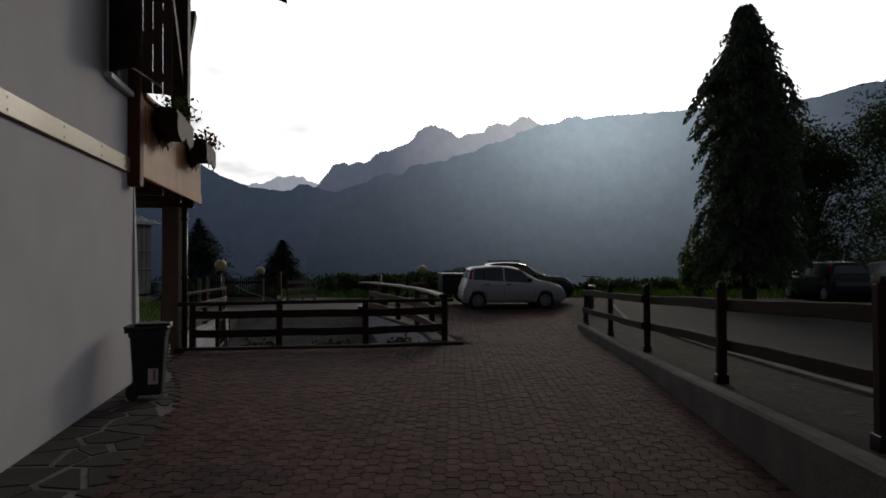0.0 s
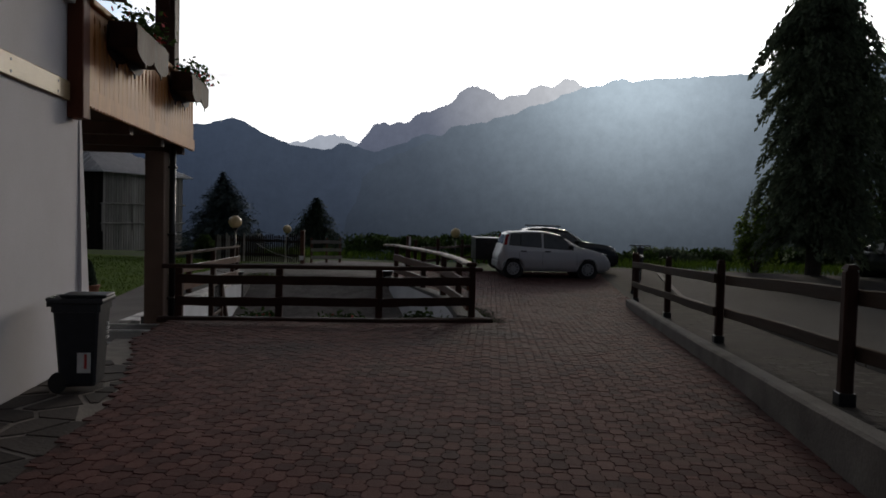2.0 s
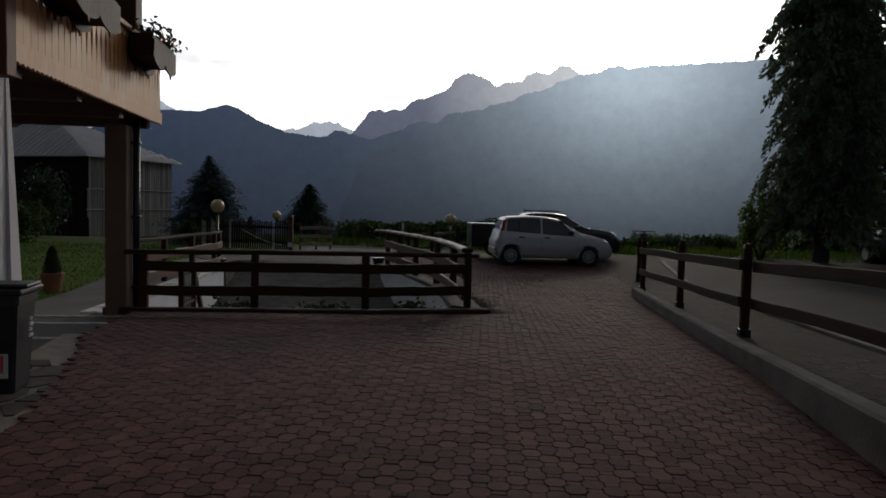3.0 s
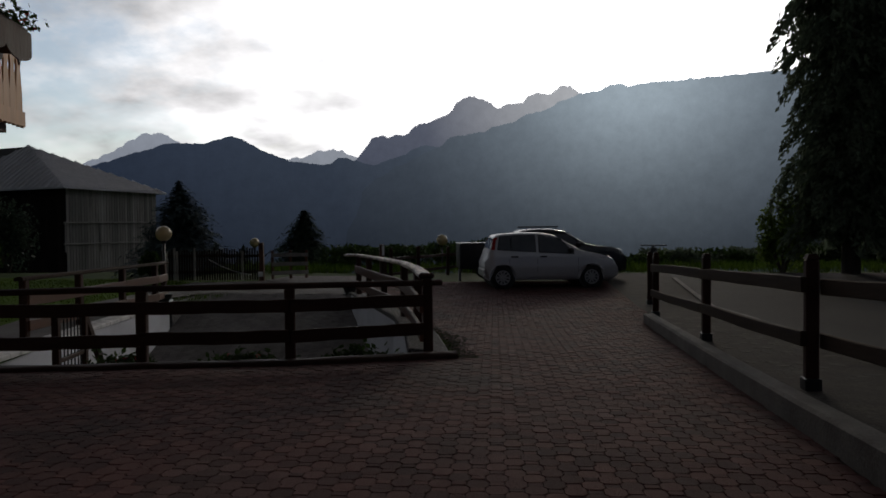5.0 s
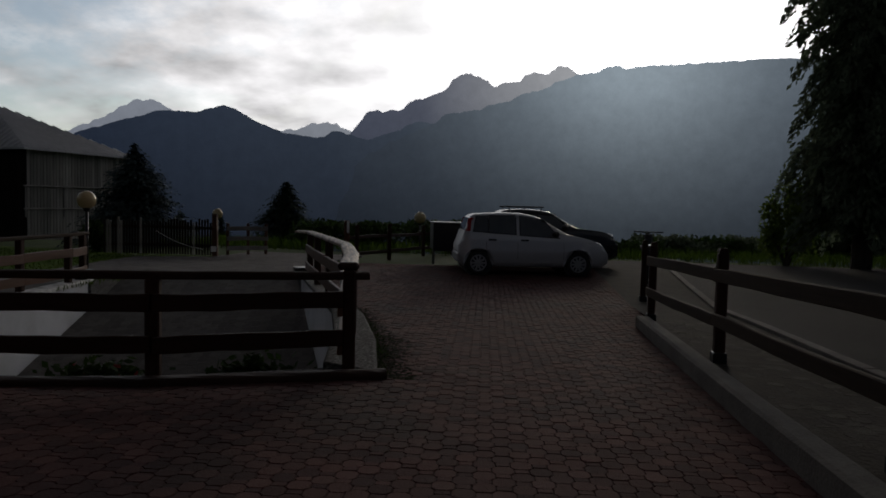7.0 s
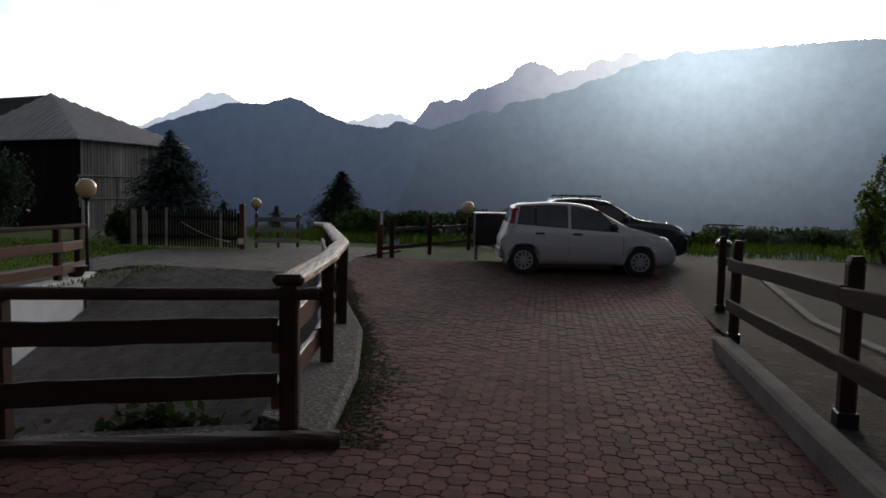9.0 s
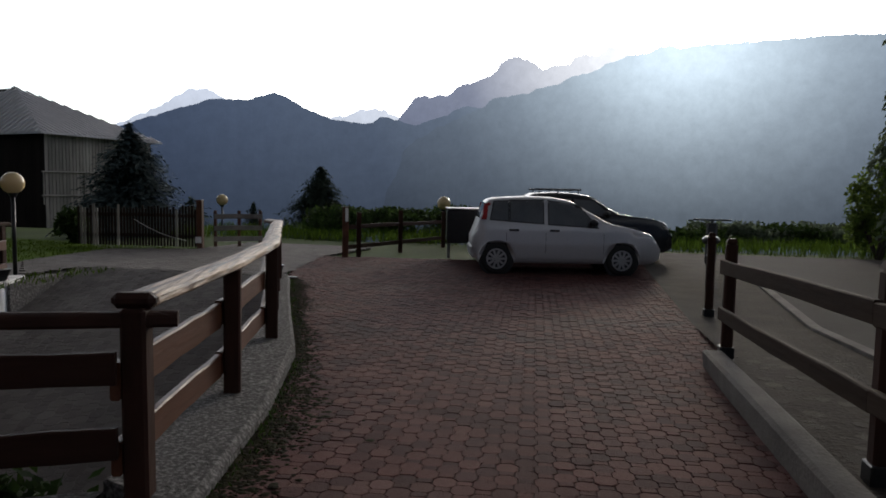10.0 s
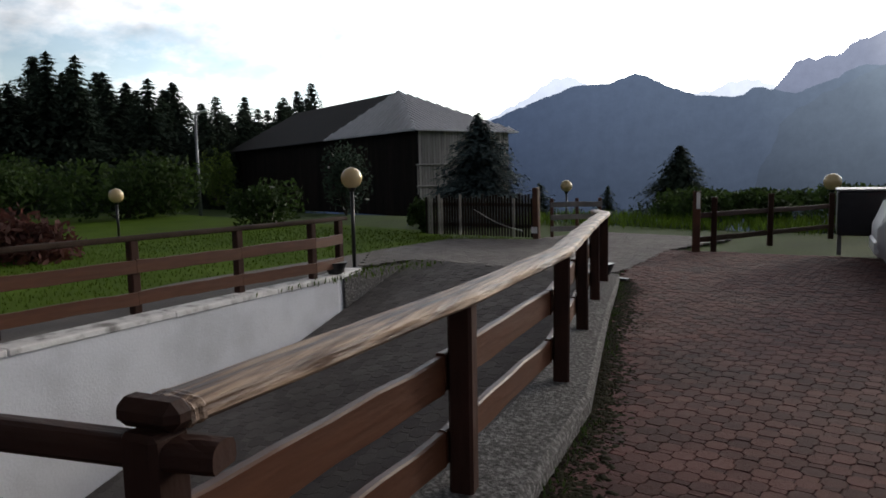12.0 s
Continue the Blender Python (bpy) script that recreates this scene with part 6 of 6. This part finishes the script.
# iron stair rail at the foot of the ramp wall
iron = thing("iron_railing", pose(-4.6, 14.75, -0.5, 0, 0, 105), "dark wrought-iron stair railing with scrolled bars", "railing")
for x in (0.0, 0.72):
    bm = bmesh.new()
    box(bm, x - 0.035, x + 0.035, -0.035, 0.035, -0.6, 1.05, bevel=0.006)
    part("post", bm, DARKWOOD, iron)
for z in (0.55, 1.0):
    rail(iron, (-0.05, 0, z), (0.8, 0, z), 0.04, 0.05, DARKRAIL)
bm = bmesh.new()
beam(bm, (0.72, 0, 0.98), (1.35, 0, 0.15), 0.06, 0.08)
part("sloping_rail", bm, DARKWOOD, iron)
for k in range(7):
    bm = bmesh.new()
    x = 0.1 + 0.09 * k
    tube(bm, (x, 0, -0.2), (x, 0, 0.98), 0.008, sides=6)
    for j in range(9):
        a = j / 8 * 2 * math.pi
        ball(bm, (x + 0.022 * math.cos(a), 0, 0.72 + 0.03 * math.sin(a)), 0.008, 5, 4)
    part("baluster", bm, BLACKMETAL, iron)

# bicycle-like parts leaning beyond the fence end: a scooter
moto = thing("moped", pose(2.95, 24.6, 0, 0, 0, 80), "dark moped parked beyond the fence end", "moped")
for x in (-0.6, 0.6):
    bm = bmesh.new()
    tube(bm, (x, -0.05, 0.27), (x, 0.05, 0.27), 0.27, sides=22)
    part("wheel", bm, RUBBER, moto)
bm = bmesh.new()
beam(bm, (-0.6, 0, 0.42), (0.35, 0, 0.36), 0.16, 0.2, 0.05)
beam(bm, (0.35, 0, 0.32), (0.5, 0, 0.95), 0.18, 0.10, 0.03)
part("frame", bm, BLACKMETAL, moto)
bm = bmesh.new()
box(bm, -0.65, 0.05, -0.13, 0.13, 0.66, 0.76, bevel=0.04)
part("saddle", bm, PLASTIC, moto)
bm = bmesh.new()
tube(bm, (0.46, -0.3, 1.0), (0.46, 0.3, 1.0), 0.016)
tube(bm, (0.6, 0, 0.27), (0.48, 0, 1.0), 0.025)
part("handlebar", bm, GREYMETAL, moto)

# ---- mountains ----
def ridge(name, keys, near, far, mat, label, rough, seed, foot=-70, step=0.09, spurs=0.0035):
    """A slope that climbs from near to a crest at far; keys: azimuth and elevation of the crest."""
    bm = bmesh.new()
    a0, a1 = keys[0][0], keys[-1][0]
    n = int((a1 - a0) / step)
    cols = []
    for k in range(n + 1):
        a = a0 + (a1 - a0) * k / n
        for (p, ep), (q, eq) in zip(keys, keys[1:]):
            if p <= a <= q:
                u = (a - p) / (q - p)
                u = u * 0.5 + 0.5 * u * u * (3 - 2 * u)
                e = ep + (eq - ep) * u
                break
        e += rough * noise.fractal((a * 1.6, seed, 0), 0.5, 2.2, 7)
        crest = 1.45 + far * math.tan(radians(e))
        col = []
        for j in range(17):
            s = j / 16
            d = near + (far - near) * s
            z = foot + (crest - foot) * s ** 1.15
            if 0 < j < 16:
                z += far * spurs * noise.fractal((a * 0.22, s * 9, seed + 5), 0.7, 2.1, 5) * math.sin(math.pi * s)
                z = min(z, 1.45 + d * math.tan(radians(e)) * (0.55 + 0.44 * s))
            col.append(bm.verts.new((0.5 + d * math.sin(radians(a)), 9 + d * math.cos(radians(a)), z)))
        cols.append(col)
    for p, q in zip(cols, cols[1:]):
        for j in range(16):
            bm.faces.new((p[j], p[j + 1], q[j + 1], q[j]))
    return tagged(new(name, finish(name, bm, mat, smooth=True)), label, "mountain", "", "structure")


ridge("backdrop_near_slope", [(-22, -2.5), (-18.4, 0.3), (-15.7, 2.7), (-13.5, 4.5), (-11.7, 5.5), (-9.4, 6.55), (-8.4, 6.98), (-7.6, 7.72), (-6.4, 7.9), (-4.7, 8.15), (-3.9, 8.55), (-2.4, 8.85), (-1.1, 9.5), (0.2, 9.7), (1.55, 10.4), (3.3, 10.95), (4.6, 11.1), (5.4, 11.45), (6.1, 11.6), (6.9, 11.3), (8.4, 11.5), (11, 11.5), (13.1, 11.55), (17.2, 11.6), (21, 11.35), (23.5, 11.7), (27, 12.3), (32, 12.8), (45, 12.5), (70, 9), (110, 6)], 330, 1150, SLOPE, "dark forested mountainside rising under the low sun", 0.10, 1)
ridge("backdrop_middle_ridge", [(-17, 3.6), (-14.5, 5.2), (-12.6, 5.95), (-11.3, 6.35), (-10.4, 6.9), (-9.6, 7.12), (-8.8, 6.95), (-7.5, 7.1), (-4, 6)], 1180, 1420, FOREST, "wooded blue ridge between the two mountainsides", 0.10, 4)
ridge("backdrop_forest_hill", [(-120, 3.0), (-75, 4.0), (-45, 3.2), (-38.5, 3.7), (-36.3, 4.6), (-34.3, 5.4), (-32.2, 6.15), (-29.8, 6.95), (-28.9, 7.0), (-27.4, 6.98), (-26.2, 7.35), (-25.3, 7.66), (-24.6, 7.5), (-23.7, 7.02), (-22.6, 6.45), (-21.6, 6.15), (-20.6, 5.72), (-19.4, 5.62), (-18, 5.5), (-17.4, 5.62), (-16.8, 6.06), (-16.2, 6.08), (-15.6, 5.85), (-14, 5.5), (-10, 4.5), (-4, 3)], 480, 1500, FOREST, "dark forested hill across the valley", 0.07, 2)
# added hillside, never in view: closes the rear and blocks low sky light
ridge("backdrop_hills_behind", [(100, 6), (130, 12), (165, 15), (200, 14), (235, 11), (252, 7)], 260, 900, FOREST, "unseen wooded hillside added behind the camera to cut low skylight", 0.2, 6, step=0.3)
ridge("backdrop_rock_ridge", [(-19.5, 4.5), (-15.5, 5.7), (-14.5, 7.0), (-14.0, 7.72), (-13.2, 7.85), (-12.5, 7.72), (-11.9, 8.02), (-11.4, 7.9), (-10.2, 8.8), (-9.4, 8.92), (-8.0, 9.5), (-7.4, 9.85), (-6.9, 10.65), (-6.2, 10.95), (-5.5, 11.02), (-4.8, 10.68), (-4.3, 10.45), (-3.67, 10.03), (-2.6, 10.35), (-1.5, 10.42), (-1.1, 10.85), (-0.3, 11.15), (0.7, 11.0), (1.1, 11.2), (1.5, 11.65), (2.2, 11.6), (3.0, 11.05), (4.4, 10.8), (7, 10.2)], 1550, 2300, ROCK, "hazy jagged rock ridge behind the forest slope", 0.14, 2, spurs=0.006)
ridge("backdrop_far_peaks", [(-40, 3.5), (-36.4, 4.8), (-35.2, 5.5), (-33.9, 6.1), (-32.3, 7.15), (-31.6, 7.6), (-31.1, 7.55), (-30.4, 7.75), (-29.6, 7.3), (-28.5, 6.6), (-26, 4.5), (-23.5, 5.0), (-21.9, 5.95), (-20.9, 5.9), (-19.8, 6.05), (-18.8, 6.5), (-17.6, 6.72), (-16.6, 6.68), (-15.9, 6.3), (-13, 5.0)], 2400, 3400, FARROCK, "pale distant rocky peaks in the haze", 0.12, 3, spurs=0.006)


# ---- paving stones, last ----
def stone(kind, w, d, t=0.0):
    """A paver with a chamfered top: eight corners for the large one, four for the small."""
    c = 0.0275 if kind else 0.006
    out = [(-w / 2 + c, -d / 2), (w / 2 - c, -d / 2), (w / 2, -d / 2 + c), (w / 2, d / 2 - c), (w / 2 - c, d / 2), (-w / 2 + c, d / 2), (-w / 2, d / 2 - c), (-w / 2, -d / 2 + c)]
    vs = [(x, y, -0.03) for x, y in out] + [(x, y, -0.004) for x, y in out] + [(x * 0.965, y * 0.965, 0.0) for x, y in out]
    fs = [tuple(range(16, 24))]
    for a in (0, 8):
        fs += [(a + k, a + (k + 1) % 8, a + 8 + (k + 1) % 8, a + 8 + k) for k in range(8)]
    return vs, fs


PX, PY = 0.208, 0.180
LARGE, SMALL = stone(1, 0.119, 0.125), stone(0, 0.081, 0.049)
SINGLE = (-0.15, 1.75, 15.9, 18.1)


def lay(poly, zf, turn, mat, name, label, parent, single=None, step=1.0, test=None, rough=1.0):
    ca, sa = math.cos(radians(turn)), math.sin(radians(turn))
    vs, fs = [], []
    xs_, ys_ = [p[0] for p in poly], [p[1] for p in poly]
    cx, cy = (min(xs_) + max(xs_)) / 2, (min(ys_) + max(ys_)) / 2
    reach = max(max(xs_) - min(xs_), max(ys_) - min(ys_)) * 0.75
    rnd = random.Random(5)
    meshes = []
    for vv, ff in (LARGE, SMALL):
        me = bpy.data.meshes.new("paver")
        me.from_pydata([tuple(v) for v in vv], [], ff)
        me.materials.append(PAVERPIECE)
        meshes.append(me)
    n = int(reach / PY / step) + 1
    made = 0
    for i in range(-int(reach / PX / step), int(reach / PX / step) + 1):
        for j in range(-n, n + 1):
            for h in (0, 1):
                for kind in (0, 1):
                    lx = (i + 0.5 * h + 0.5 * kind) * PX * step
                    ly = (j + 0.5 * h) * PY * step
                    x, y = cx + lx * ca - ly * sa, cy + lx * sa + ly * ca
                    if test and not test(x, y):
                        continue
                    if not inside(poly, x, y):
                        continue
                    tilt = (rnd.uniform(-.013, .013) * rough, rnd.uniform(-.013, .013) * rough)
                    lift = rnd.uniform(-.0025, .0025) * rough
                    z = zf(x, y) + lift
                    if single and single[0] < x < single[1] and single[2] < y < single[3] and made < 300:
                        ob = new("paver", meshes[kind])
                        ob.parent = parent
                        ob.matrix_local = pose(x, y, z, math.degrees(tilt[1]), -math.degrees(tilt[0]), turn + rnd.uniform(-1, 1)) @ Matrix.Diagonal((step, step, 1, 1))
                        made += 1
                        continue
                    k = len(vs)
                    vv, ff = LARGE if kind == 0 else SMALL
                    vs += [(x + (a * ca - b * sa) * step, y + (a * sa + b * ca) * step, zf(x, y + (a * sa + b * ca) * step) + lift + c + a * tilt[0] + b * tilt[1]) for a, b, c in vv]
                    fs += [tuple(q + k for q in f) for f in ff]
    me = bpy.data.meshes.new(name)
    me.from_pydata(vs, [], fs)
    me.materials.append(mat)
    ob = new(name, me)
    ob.parent = parent
    return tagged(ob, label, "", "", "stuff")


lay(DRIVE, drive_z, 4, PAVER, "paver_field", "brown-red octagonal pavers with small square infills", drive, SINGLE, step=0.87, test=lambda x, y: y > 3.0 and x > -5)
lay(FORECOURT, lambda x, y: 0.0, 20, PAVERGREY, "paver_field", "grey octagonal pavers", forecourt, step=1.3, rough=0.3)
lay(PIT, lambda x, y: ramp_z(x, y) + 0.003, 12, PAVERGREY, "paver_field", "grey ramp pavers", ramp, step=1.3, rough=0.3)
lay([(2.16, 8.0), (3.26, 8.0), (3.26, 20.0), (2.16, 20.0)], lambda x, y: verge_z(x, y) - 0.002, 4, PAVERDULL, "paver_field", "dull grey-brown verge pavers", verge, step=0.95, rough=1.6)
